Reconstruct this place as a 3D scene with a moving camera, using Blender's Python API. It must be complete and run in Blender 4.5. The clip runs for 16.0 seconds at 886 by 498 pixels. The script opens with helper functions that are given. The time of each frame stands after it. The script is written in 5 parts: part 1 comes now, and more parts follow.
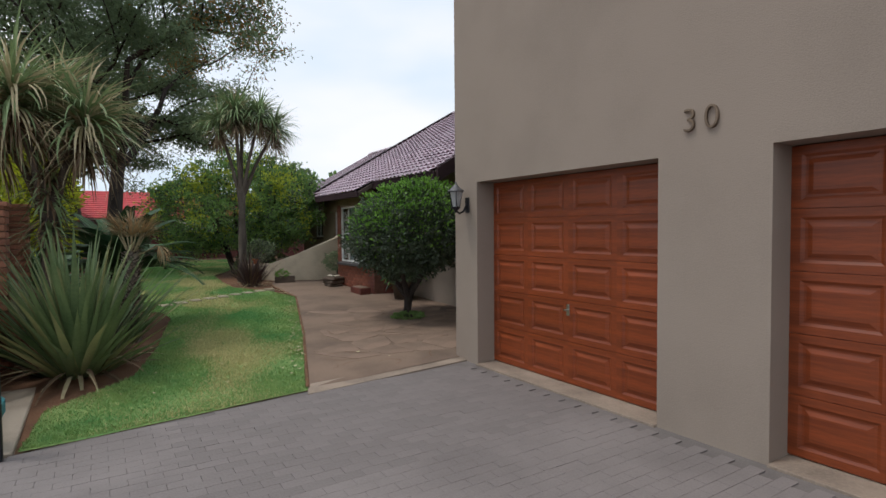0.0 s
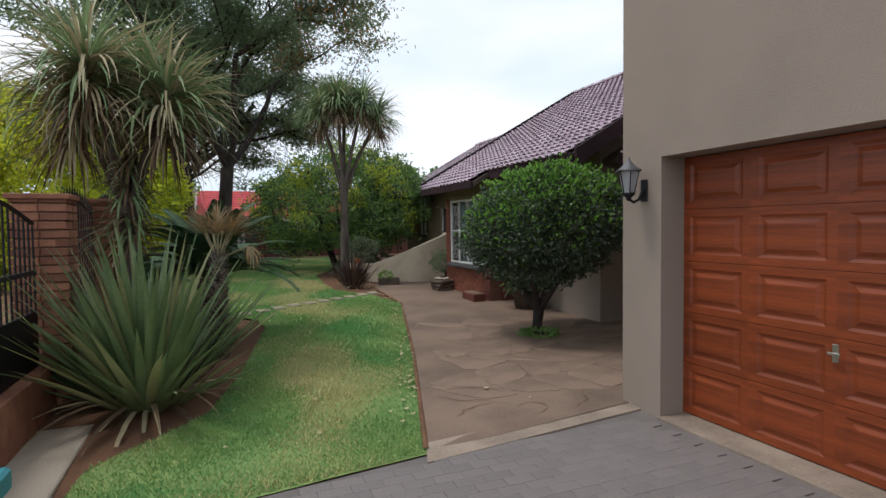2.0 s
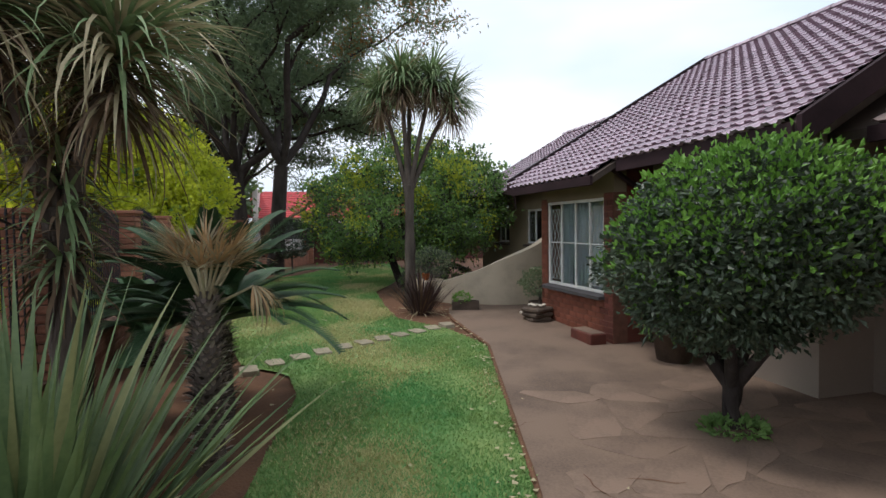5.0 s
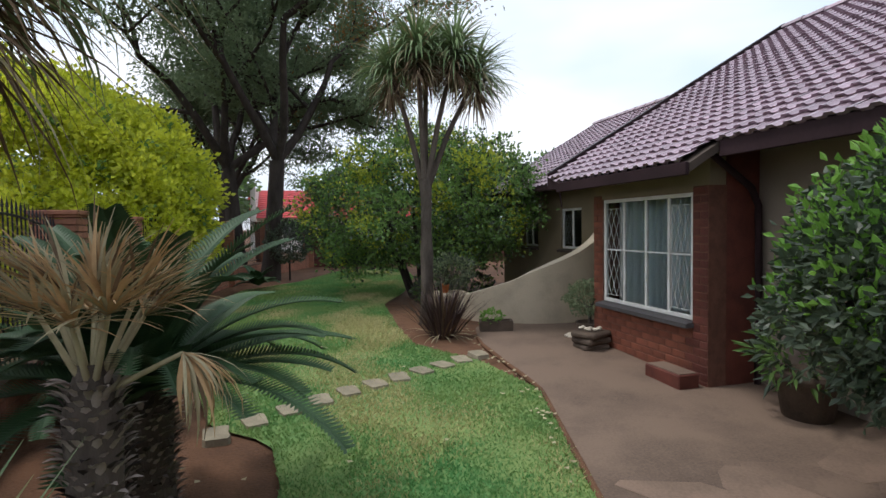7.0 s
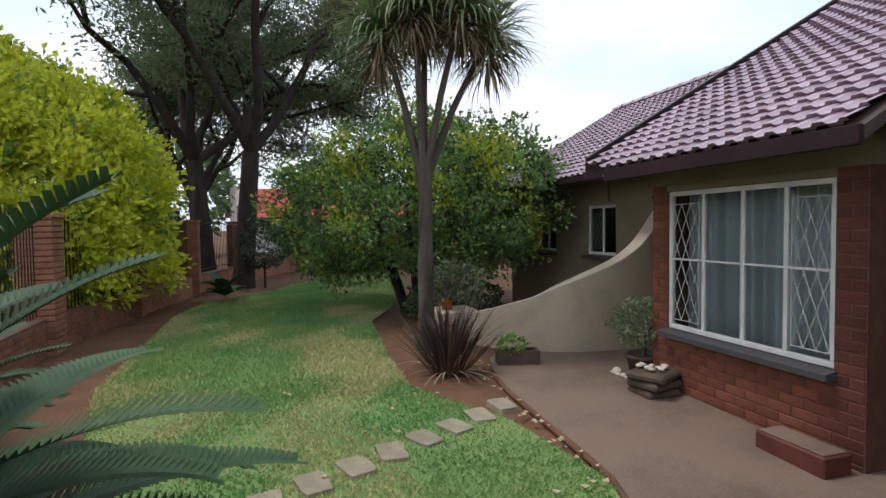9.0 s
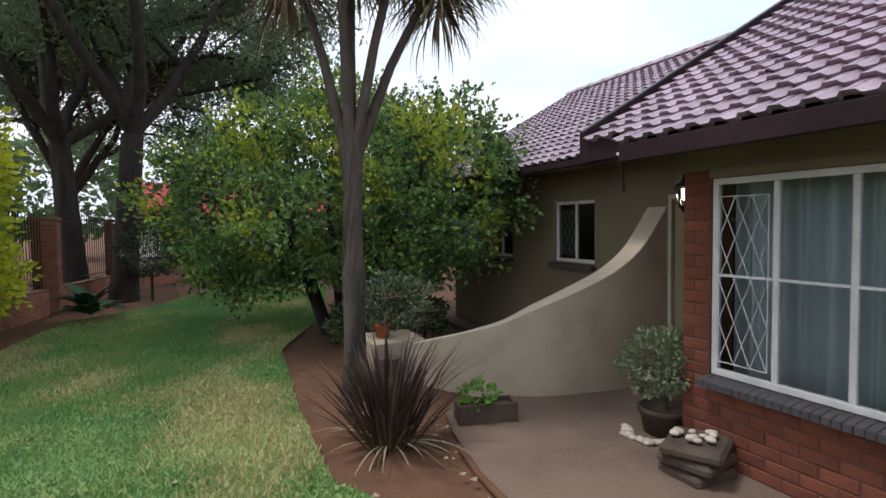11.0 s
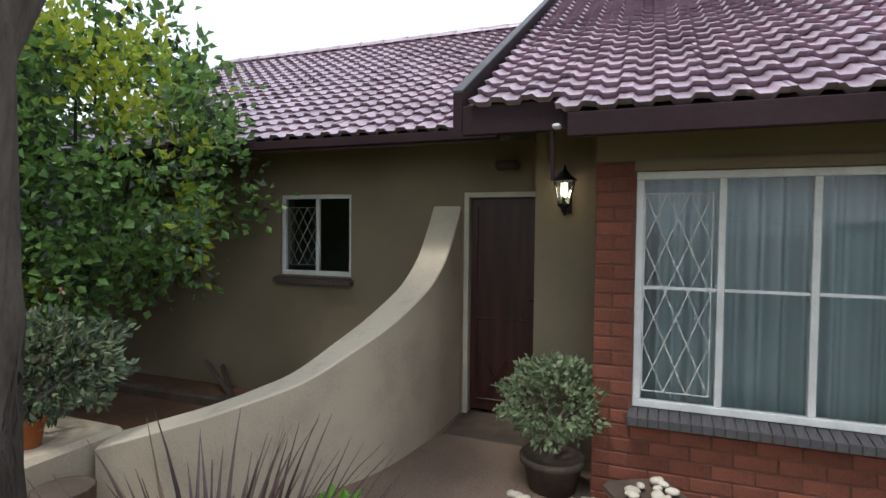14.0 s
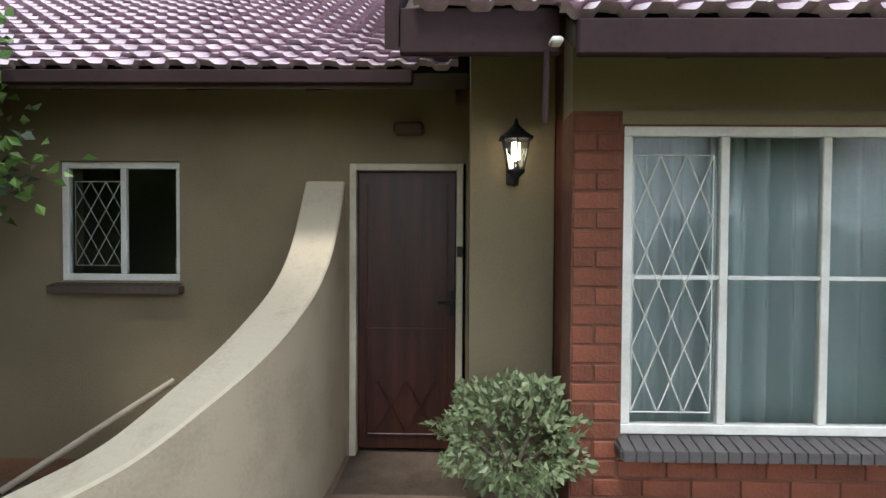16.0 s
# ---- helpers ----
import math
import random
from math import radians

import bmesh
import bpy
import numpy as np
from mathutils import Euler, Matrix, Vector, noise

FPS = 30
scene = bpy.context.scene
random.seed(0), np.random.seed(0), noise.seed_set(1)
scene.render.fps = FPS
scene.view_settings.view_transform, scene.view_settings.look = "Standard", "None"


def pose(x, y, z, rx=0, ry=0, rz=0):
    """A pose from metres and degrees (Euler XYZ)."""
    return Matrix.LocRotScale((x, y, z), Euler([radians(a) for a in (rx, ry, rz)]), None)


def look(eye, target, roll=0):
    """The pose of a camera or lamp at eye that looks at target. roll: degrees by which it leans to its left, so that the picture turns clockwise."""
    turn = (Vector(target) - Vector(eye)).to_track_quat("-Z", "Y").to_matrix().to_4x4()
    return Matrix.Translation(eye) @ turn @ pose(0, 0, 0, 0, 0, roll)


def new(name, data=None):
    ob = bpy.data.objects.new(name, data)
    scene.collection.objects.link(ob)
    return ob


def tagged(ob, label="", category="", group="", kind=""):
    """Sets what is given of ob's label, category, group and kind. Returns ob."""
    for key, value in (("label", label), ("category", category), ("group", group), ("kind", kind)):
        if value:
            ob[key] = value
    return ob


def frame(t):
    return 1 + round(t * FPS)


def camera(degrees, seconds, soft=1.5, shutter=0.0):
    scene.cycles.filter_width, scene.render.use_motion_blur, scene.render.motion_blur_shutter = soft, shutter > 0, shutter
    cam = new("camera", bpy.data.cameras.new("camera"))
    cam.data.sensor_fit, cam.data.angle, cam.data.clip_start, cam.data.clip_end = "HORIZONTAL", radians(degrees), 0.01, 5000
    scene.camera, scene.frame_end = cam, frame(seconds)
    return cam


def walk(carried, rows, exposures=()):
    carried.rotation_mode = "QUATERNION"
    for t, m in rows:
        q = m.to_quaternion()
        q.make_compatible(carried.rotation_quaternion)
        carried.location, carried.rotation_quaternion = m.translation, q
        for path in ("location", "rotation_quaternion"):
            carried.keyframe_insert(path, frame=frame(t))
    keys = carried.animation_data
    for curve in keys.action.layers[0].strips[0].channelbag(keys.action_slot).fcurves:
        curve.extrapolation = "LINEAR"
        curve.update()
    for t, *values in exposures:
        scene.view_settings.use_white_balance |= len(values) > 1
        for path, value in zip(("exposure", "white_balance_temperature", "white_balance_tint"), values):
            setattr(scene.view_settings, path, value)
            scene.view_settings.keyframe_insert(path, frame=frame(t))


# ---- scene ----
cam = camera(78.9, 16.0)
METRES, EYE, TILT, LEAN, TURN = 14.8, 1.665, 0.0, 0.0, -32.7
ROWS = [
    (0.0, 0.0, 0.0, 0.0, -0.02, -2.09, 0.47),
    (0.5, -0.0112, 0.0263, 0.0006, 2.9, -2.21, 0.52),
    (1.0, -0.0201, 0.058, -0.0007, 5.4, -2.28, 0.58),
    (1.5, -0.0286, 0.0875, -0.0014, 7.86, -2.32, 0.6),
    (2.0, -0.0397, 0.1186, -0.0001, 10.3, -2.32, 0.68),
    (2.5, -0.0486, 0.1503, 0.0004, 12.26, -2.32, 0.78),
    (3.0, -0.0626, 0.1818, 0.0013, 14.18, -2.37, 0.8),
    (3.5, -0.0756, 0.2112, 0.004, 15.23, -2.34, 0.87),
    (4.0, -0.0868, 0.2452, 0.0074, 16.25, -2.3, 0.84),
    (6.5, -0.1586, 0.3858, 0.0196, 17.11, -2.44, 0.88),
    (7.0, -0.1741, 0.4181, 0.0183, 17.1, -2.44, 0.92),
    (7.5, -0.187, 0.448, 0.0189, 17.15, -2.45, 0.86),
    (8.0, -0.2013, 0.4813, 0.0189, 16.97, -2.46, 0.85),
    (8.5, -0.2153, 0.5122, 0.0184, 16.39, -2.42, 0.82),
    (11.0, -0.2711, 0.6738, 0.0194, 7.97, -2.56, 0.63),
    (11.5, -0.2874, 0.6994, 0.0192, 1.61, -2.56, 0.44),
    (12.0, -0.3081, 0.7242, 0.0185, -4.46, -2.41, 0.21),
    (12.5, -0.3263, 0.7459, 0.018, -11.68, -2.35, -0.02),
    (13.0, -0.344, 0.7707, 0.018, -18.62, -2.27, -0.21),
    (13.5, -0.3583, 0.7944, 0.0169, -27.3, -2.06, -0.43),
    (14.0, -0.3693, 0.8217, 0.0158, -36.63, -1.93, -0.59),
    (14.5, -0.3739, 0.8453, 0.0146, -42.93, -1.76, -0.66),
    (15.0, -0.3729, 0.8688, 0.0128, -49.29, -1.62, -0.67),
    (15.5, -0.3623, 0.8862, 0.0096, -53.76, -1.46, -0.51),
    (16.0, -0.3456, 0.9032, 0.0061, -56.32, -1.32, -0.37),
]
walk(cam, [(t, pose(0, 0, EYE, TILT, LEAN, TURN) @ pose(METRES * x, METRES * y, METRES * z, 90 + pitch, roll, yaw)) for t, x, y, z, yaw, pitch, roll in ROWS],
     exposures=[(0.0, -0.1, 6450, 11), (3.0, 0.05, 6350, 12), (8.5, 0.08, 6300, 13), (11.0, 0.14, 6250, 15), (13.0, 0.27, 6150, 12), (14.5, 0.67, 6120, 10), (16.0, 1.16, 6250, 9)])

# ---- world and sun ----
scene.view_settings.exposure = 0.0
world = bpy.data.worlds.new("sky")
scene.world = world
world.use_nodes = True
wn, wl = world.node_tree.nodes, world.node_tree.links
wn.clear()
w_out = wn.new("ShaderNodeOutputWorld")
w_bg = wn.new("ShaderNodeBackground")
w_sky = wn.new("ShaderNodeTexSky")
w_sky.sky_type = "NISHITA"
w_sky.sun_disc = False
w_sky.sun_elevation = radians(67)
w_sky.sun_rotation = radians(292)
w_sky.dust_density = 2.5
w_co = wn.new("ShaderNodeTexCoord")
w_map = wn.new("ShaderNodeMapping")
w_map.inputs["Scale"].default_value = (1.0, 1.0, 2.6)
w_no = wn.new("ShaderNodeTexNoise")
w_no.inputs["Scale"].default_value = 1.9
w_no.inputs["Detail"].default_value = 4.0
w_no.inputs["Roughness"].default_value = 0.45
w_ramp = wn.new("ShaderNodeValToRGB")
w_ramp.color_ramp.elements[0].position = 0.36
w_ramp.color_ramp.elements[1].position = 0.62
w_mix = wn.new("ShaderNodeMixRGB")
w_mix.inputs[0].default_value = 0.85
w_ramp.color_ramp.elements[0].color = (7.4, 8.9, 10.2, 1)
w_ramp.color_ramp.elements[1].color = (10.6, 10.7, 10.9, 1)
wl.new(w_co.outputs["Generated"], w_map.inputs["Vector"])
wl.new(w_map.outputs["Vector"], w_no.inputs["Vector"])
wl.new(w_no.outputs["Fac"], w_ramp.inputs["Fac"])
wl.new(w_ramp.outputs["Color"], w_mix.inputs[2])
wl.new(w_sky.outputs["Color"], w_mix.inputs[1])
wl.new(w_mix.outputs["Color"], w_bg.inputs["Color"])
w_bg.inputs["Strength"].default_value = 0.112
wl.new(w_bg.outputs["Background"], w_out.inputs["Surface"])
sun_data = bpy.data.lights.new("sun", "SUN")
sun_data.energy, sun_data.angle, sun_data.color = 1.5, radians(11), (1.0, 0.95, 0.88)
sun = new("sun", sun_data)
sun.matrix_world = look((-5, 8, 13), (0, 6, 0))

# ---- materials ----
def material(name, base, dark=None, scale=4.0, fine=60.0, rough=0.8, bump=0.15, metal=0.0, vary=0.0, spec=0.3, stretch=(1, 1, 1), fac=0.5, trans=0.0):
    """A surface whose colour wanders between base and dark at two scales, with fine relief."""
    m = bpy.data.materials.new(name)
    m.use_nodes = True
    n, l = m.node_tree.nodes, m.node_tree.links
    b = n["Principled BSDF"]
    dark = dark or tuple(c * 0.7 for c in base)
    co = n.new("ShaderNodeTexCoord")
    mp = n.new("ShaderNodeMapping")
    mp.inputs["Scale"].default_value = stretch
    l.new(co.outputs["Object"], mp.inputs["Vector"])
    big, small = n.new("ShaderNodeTexNoise"), n.new("ShaderNodeTexNoise")
    big.inputs["Scale"].default_value, small.inputs["Scale"].default_value = scale, fine
    big.inputs["Detail"].default_value = 6.0
    small.inputs["Detail"].default_value = 3.0
    for t in (big, small):
        l.new(mp.outputs["Vector"], t.inputs["Vector"])
    add = n.new("ShaderNodeMath")
    add.operation = "MULTIPLY_ADD"
    add.inputs[1].default_value = 0.4
    l.new(small.outputs["Fac"], add.inputs[0])
    l.new(big.outputs["Fac"], add.inputs[2])
    ramp = n.new("ShaderNodeValToRGB")
    ramp.color_ramp.elements[0].position, ramp.color_ramp.elements[1].position = fac - 0.0, fac + 0.4
    ramp.color_ramp.elements[0].color, ramp.color_ramp.elements[1].color = (*dark, 1), (*base, 1)
    l.new(add.outputs[0], ramp.inputs["Fac"])
    col = ramp.outputs["Color"]
    if vary:
        info, hsv, mr = n.new("ShaderNodeObjectInfo"), n.new("ShaderNodeHueSaturation"), n.new("ShaderNodeMapRange")
        mr.inputs["To Min"].default_value, mr.inputs["To Max"].default_value = 1 - vary, 1 + vary
        l.new(info.outputs["Random"], mr.inputs["Value"])
        l.new(mr.outputs["Result"], hsv.inputs["Value"])
        l.new(col, hsv.inputs["Color"])
        col = hsv.outputs["Color"]
    l.new(col, b.inputs["Base Color"])
    b.inputs["Roughness"].default_value, b.inputs["Metallic"].default_value = rough, metal
    b.inputs["Specular IOR Level"].default_value = spec
    if bump:
        bp = n.new("ShaderNodeBump")
        bp.inputs["Strength"].default_value, bp.inputs["Distance"].default_value = bump, 0.02
        l.new(small.outputs["Fac"], bp.inputs["Height"])
        l.new(bp.outputs["Normal"], b.inputs["Normal"])
    if trans:
        tr, mx = n.new("ShaderNodeBsdfTranslucent"), n.new("ShaderNodeMixShader")
        mx.inputs[0].default_value = trans
        l.new(col, tr.inputs["Color"])
        l.new(b.outputs[0], mx.inputs[1])
        l.new(tr.outputs[0], mx.inputs[2])
        l.new(mx.outputs[0], n["Material Output"].inputs["Surface"])
    return m


PLASTER = material("beige_plaster", (0.305, 0.25, 0.207), (0.24, 0.197, 0.163), 0.9, 90, 0.9, 0.12, fac=0.4)
# entrance plaster: olive tone, darkened so its colour carries some of the eave's shade
PLASTER_EAVE = material("eave_shaded_olive_plaster", (0.24, 0.192, 0.124), (0.175, 0.14, 0.09), 1.1, 90, 0.9, 0.12, fac=0.4)
PLASTER_PALE = material("pale_plaster", (0.50, 0.42, 0.31), (0.36, 0.30, 0.22), 3.0, 60, 0.9, 0.15, fac=0.35)
PLASTER_TOP = material("worn_coping", (0.58, 0.50, 0.38), (0.42, 0.36, 0.27), 6.0, 50, 0.9, 0.2, fac=0.3)
WOOD_DOOR = material("varnished_garage_wood", (0.265, 0.058, 0.017), (0.13, 0.027, 0.009), 2.0, 16, 0.38, 0.04, stretch=(1, 0.5, 9), spec=0.4, vary=0.1, fac=0.45)
DOOR_DARK = material("dark_mahogany", (0.062, 0.02, 0.013), (0.024, 0.009, 0.007), 2.0, 14, 0.4, 0.05, stretch=(1, 7, 0.6), spec=0.4)
TILE = material("maroon_concrete_tile", (0.45, 0.34, 0.40), (0.275, 0.19, 0.228), 3.0, 45, 0.32, 0.18, vary=0.2, spec=0.8, fac=0.4)
TILE_PALE = material("weathered_tile", (0.42, 0.33, 0.30), (0.27, 0.2, 0.18), 3.0, 45, 0.6, 0.18, vary=0.15, fac=0.4)
FASCIA = material("maroon_painted_timber", (0.044, 0.025, 0.029), (0.026, 0.015, 0.017), 2.0, 30, 0.8, 0.06, spec=0.15)
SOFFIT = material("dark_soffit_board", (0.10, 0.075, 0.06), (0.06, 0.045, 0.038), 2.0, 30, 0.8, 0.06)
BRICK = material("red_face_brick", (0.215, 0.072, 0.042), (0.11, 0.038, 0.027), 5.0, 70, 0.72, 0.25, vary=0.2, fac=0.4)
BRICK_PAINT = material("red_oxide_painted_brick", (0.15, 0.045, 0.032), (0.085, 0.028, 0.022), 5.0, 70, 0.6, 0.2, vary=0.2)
MORTAR = material("grey_brown_mortar", (0.20, 0.12, 0.085), (0.13, 0.08, 0.06), 8.0, 90, 0.95, 0.3)
BAY_MORTAR = material("red_stained_mortar", (0.19, 0.088, 0.06), (0.12, 0.055, 0.04), 8.0, 90, 0.95, 0.3)
FENCE_BRICK = material("orange_brown_brick", (0.29, 0.13, 0.08), (0.15, 0.065, 0.045), 5.0, 60, 0.85, 0.3, vary=0.3, fac=0.4)
WHITE = material("white_gloss_paint", (0.78, 0.77, 0.74), (0.62, 0.61, 0.58), 6.0, 60, 0.4, 0.04)
CREAM = material("cream_paint", (0.62, 0.58, 0.46), (0.48, 0.44, 0.34), 6.0, 60, 0.5, 0.04)
IRON = material("black_iron", (0.022, 0.022, 0.026), (0.012, 0.012, 0.014), 8.0, 90, 0.5, 0.1, metal=0.3)
CHROME = material("worn_chrome", (0.6, 0.58, 0.54), None, 8.0, 80, 0.3, 0.03, metal=1.0)
SILL = material("grey_sill_tile", (0.095, 0.09, 0.095), (0.05, 0.047, 0.05), 6.0, 60, 0.55, 0.15, vary=0.08)
CONCRETE = material("pale_concrete", (0.40, 0.34, 0.27), (0.27, 0.225, 0.18), 2.0, 60, 0.9, 0.25, fac=0.4)
STRIP = material("stained_cement_strip", (0.32, 0.255, 0.20), (0.17, 0.135, 0.108), 2.6, 45, 0.9, 0.3, fac=0.42)
FLAG = material("slate_flagstone", (0.235, 0.165, 0.122), (0.12, 0.085, 0.064), 1.6, 45, 0.85, 0.25, vary=0.1, fac=0.4)
FLAG_JOINT = material("patio_cement", (0.215, 0.152, 0.112), (0.094, 0.068, 0.052), 1.2, 50, 0.9, 0.25, fac=0.4)
PAVER = material("grey_paver", (0.205, 0.182, 0.175), (0.14, 0.124, 0.12), 1.1, 60, 0.85, 0.3, vary=0.07, fac=0.4)
PAVER_JOINT = material("paving_sand", (0.185, 0.165, 0.157), (0.125, 0.112, 0.107), 1.5, 80, 0.95, 0.3)
SOIL = material("red_brown_soil", (0.17, 0.088, 0.05), (0.085, 0.045, 0.028), 2.2, 40, 1.0, 0.6, fac=0.4)
LAWN = material("lawn_thatch", (0.25, 0.30, 0.10), (0.10, 0.22, 0.07), 0.8, 30, 1.0, 0.6, fac=0.5)
GRASS = material("grass_blade", (0.31, 0.41, 0.14), (0.13, 0.33, 0.11), 0.75, 9, 0.75, 0.0, fac=0.5, trans=0.25)
GRASS_DRY = material("dry_grass_blade", (0.60, 0.53, 0.27), (0.42, 0.41, 0.18), 0.75, 9, 0.85, 0.0, trans=0.2)
STONE = material("stepping_stone", (0.36, 0.31, 0.22), (0.24, 0.21, 0.15), 5.0, 60, 0.95, 0.3, vary=0.12)
BARK = material("dark_bark", (0.06, 0.048, 0.042), (0.028, 0.022, 0.02), 6.0, 40, 0.95, 0.7, stretch=(1, 1, 0.3))
BARK_BROWN = material("brown_log_bark", (0.12, 0.072, 0.045), (0.05, 0.03, 0.02), 7.0, 40, 0.95, 0.7, stretch=(1, 1, 0.3))
BARK_GREY = material("grey_bark", (0.14, 0.115, 0.095), (0.07, 0.056, 0.046), 7.0, 45, 0.95, 0.6, stretch=(1, 1, 0.35))
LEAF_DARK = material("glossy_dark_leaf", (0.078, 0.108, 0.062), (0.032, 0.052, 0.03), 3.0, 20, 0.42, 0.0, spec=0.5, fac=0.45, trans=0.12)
# brighter green; on the clipped tree it paints the lit top of the crown
LEAF_TOP = material("bright_green_leaf", (0.20, 0.38, 0.06), (0.11, 0.26, 0.045), 3.0, 20, 0.45, 0.0, fac=0.45, trans=0.2)
LEAF_MID = material("mid_green_leaf", (0.21, 0.35, 0.10), (0.11, 0.21, 0.065), 1.2, 20, 0.5, 0.0, fac=0.45, trans=0.35)
LEAF_YELLOW = material("yellow_green_leaf", (0.52, 0.56, 0.07), (0.32, 0.42, 0.06), 1.4, 20, 0.55, 0.0, fac=0.42, trans=0.35)
LEAF_GOLD = material("golden_conifer_spray", (0.74, 0.76, 0.07), (0.46, 0.54, 0.055), 0.9, 12, 0.65, 0.0, fac=0.42, trans=0.42)
LEAF_ACACIA = material("fine_dull_foliage", (0.19, 0.26, 0.14), (0.09, 0.14, 0.08), 0.6, 10, 0.7, 0.0, fac=0.42, trans=0.35)
LEAF_RUST = material("rusty_foliage", (0.34, 0.19, 0.05), (0.2, 0.11, 0.04), 0.8, 10, 0.7, 0.0, trans=0.2)
BLADE = material("cordyline_leaf", (0.27, 0.37, 0.18), (0.14, 0.22, 0.095), 2.5, 25, 0.5, 0.0, fac=0.45, trans=0.15)
BLADE_PALE = material("bleached_leaf", (0.56, 0.50, 0.32), (0.36, 0.30, 0.18), 2.5, 25, 0.7, 0.0, trans=0.2)
BLADE_DEAD = material("dead_hanging_leaf", (0.22, 0.15, 0.09), (0.11, 0.075, 0.048), 3.0, 25, 0.85, 0.0, trans=0.1)
FLAX = material("flax_leaf", (0.19, 0.255, 0.115), (0.092, 0.148, 0.066), 2.0, 30, 0.42, 0.0, fac=0.45, trans=0.1)
FLAX_EDGE = material("pale_flax_leaf", (0.34, 0.34, 0.16), (0.2, 0.22, 0.1), 2.0, 30, 0.5, 0.0, trans=0.1)
FLAX_PURPLE = material("bronze_flax_leaf", (0.095, 0.058, 0.05), (0.042, 0.026, 0.026), 2.0, 30, 0.45, 0.0, trans=0.08)
FROND = material("cycad_frond", (0.06, 0.12, 0.05), (0.028, 0.064, 0.03), 2.0, 30, 0.55, 0.0, fac=0.45, trans=0.1)
FROND_DEAD = material("dry_cycad_frond", (0.66, 0.45, 0.24), (0.44, 0.28, 0.14), 3.0, 30, 0.8, 0.0, trans=0.15)
JADE = material("grey_green_leaf", (0.22, 0.27, 0.15), (0.11, 0.145, 0.075), 4.0, 25, 0.45, 0.0, fac=0.4, trans=0.15)
TERRACOTTA = material("orange_terracotta", (0.52, 0.17, 0.055), (0.38, 0.12, 0.045), 5.0, 60, 0.8, 0.1)
POT_BROWN = material("brown_pot", (0.13, 0.095, 0.07), (0.07, 0.052, 0.04), 5.0, 50, 0.85, 0.3)
PEBBLE = material("pale_pebble", (0.62, 0.56, 0.46), (0.42, 0.37, 0.3), 9.0, 60, 0.8, 0.1, vary=0.2)
RED_ROOF = material("red_roof", (0.50, 0.06, 0.06), (0.36, 0.04, 0.045), 2.0, 20, 0.6, 0.1)
HOUSE_WHITE = material("white_render", (0.74, 0.72, 0.68), (0.6, 0.58, 0.54), 1.0, 30, 0.9, 0.1)
CURTAIN = material("sheer_curtain", (0.80, 0.86, 0.88), (0.66, 0.73, 0.76), 1.5, 60, 0.9, 0.05, trans=0.3)
ROOM = material("dim_room_paint", (0.22, 0.20, 0.18), (0.16, 0.15, 0.135), 1.0, 30, 0.9, 0.05)
TEAL = material("teal_plastic", (0.07, 0.30, 0.34), (0.045, 0.22, 0.26), 5.0, 50, 0.45, 0.03)
SCALE_BARK = material("grey_leaf_scales", (0.46, 0.39, 0.35), (0.28, 0.235, 0.205), 6, 50, 0.9, 0.2)
LANTERN_CAP = material("grey_painted_metal", (0.16, 0.16, 0.165), (0.09, 0.09, 0.095), 8.0, 80, 0.5, 0.05, metal=0.4)
BRONZE = material("weathered_bronze_numeral", (0.23, 0.17, 0.12), (0.12, 0.085, 0.06), 9.0, 60, 0.5, 0.15, metal=0.5)


def glass(name, tint=(0.9, 0.95, 0.95)):
    m = bpy.data.materials.new(name)
    m.use_nodes = True
    n, l = m.node_tree.nodes, m.node_tree.links
    n.clear()
    out, mix, tr, gl, fr = (n.new("ShaderNode" + k) for k in ("OutputMaterial", "MixShader", "BsdfTransparent", "BsdfGlossy", "Fresnel"))
    tr.inputs["Color"].default_value = (*tint, 1)
    gl.inputs["Roughness"].default_value = 0.02
    fr.inputs["IOR"].default_value = 1.6
    l.new(fr.outputs[0], mix.inputs[0])
    l.new(tr.outputs[0], mix.inputs[1])
    l.new(gl.outputs[0], mix.inputs[2])
    l.new(mix.outputs[0], out.inputs["Surface"])
    return m


def lit(name, colour, strength):
    m = bpy.data.materials.new(name)
    m.use_nodes = True
    b = m.node_tree.nodes["Principled BSDF"]
    b.inputs["Base Color"].default_value = (*colour, 1)
    b.inputs["Emission Color"].default_value = (*colour, 1)
    b.inputs["Emission Strength"].default_value = strength
    return m


GLASS = glass("window_glass")
LAMP_ON = lit("lamp_bulb", (1.0, 0.86, 0.62), 3.0)
FROST = material("frosted_lamp_glass", (0.55, 0.56, 0.56), (0.42, 0.43, 0.43), 8, 60, 0.3, 0.0, trans=0.4)

# ---- mesh helpers ----
def mesh_of(name, verts, faces, mats, idx=None, smooth=False):
    me = bpy.data.meshes.new(name)
    me.from_pydata([tuple(v) for v in verts], [], [tuple(f) for f in faces])
    for m in (mats if isinstance(mats, (list, tuple)) else [mats]):
        me.materials.append(m)
    if idx is not None:
        me.polygons.foreach_set("material_index", np.asarray(idx, dtype=np.int32))
    if smooth:
        me.polygons.foreach_set("use_smooth", np.ones(len(me.polygons), dtype=bool))
    me.update()
    return me


def child(ob, parent):
    ob.parent = parent
    return ob


def thing(name, at, label, category, group="", kind="", turn=0.0):
    ob = new(name)
    ob.empty_display_size = 0.1
    ob.matrix_world = pose(*at, 0, 0, turn)
    return tagged(ob, label, category, group, kind)


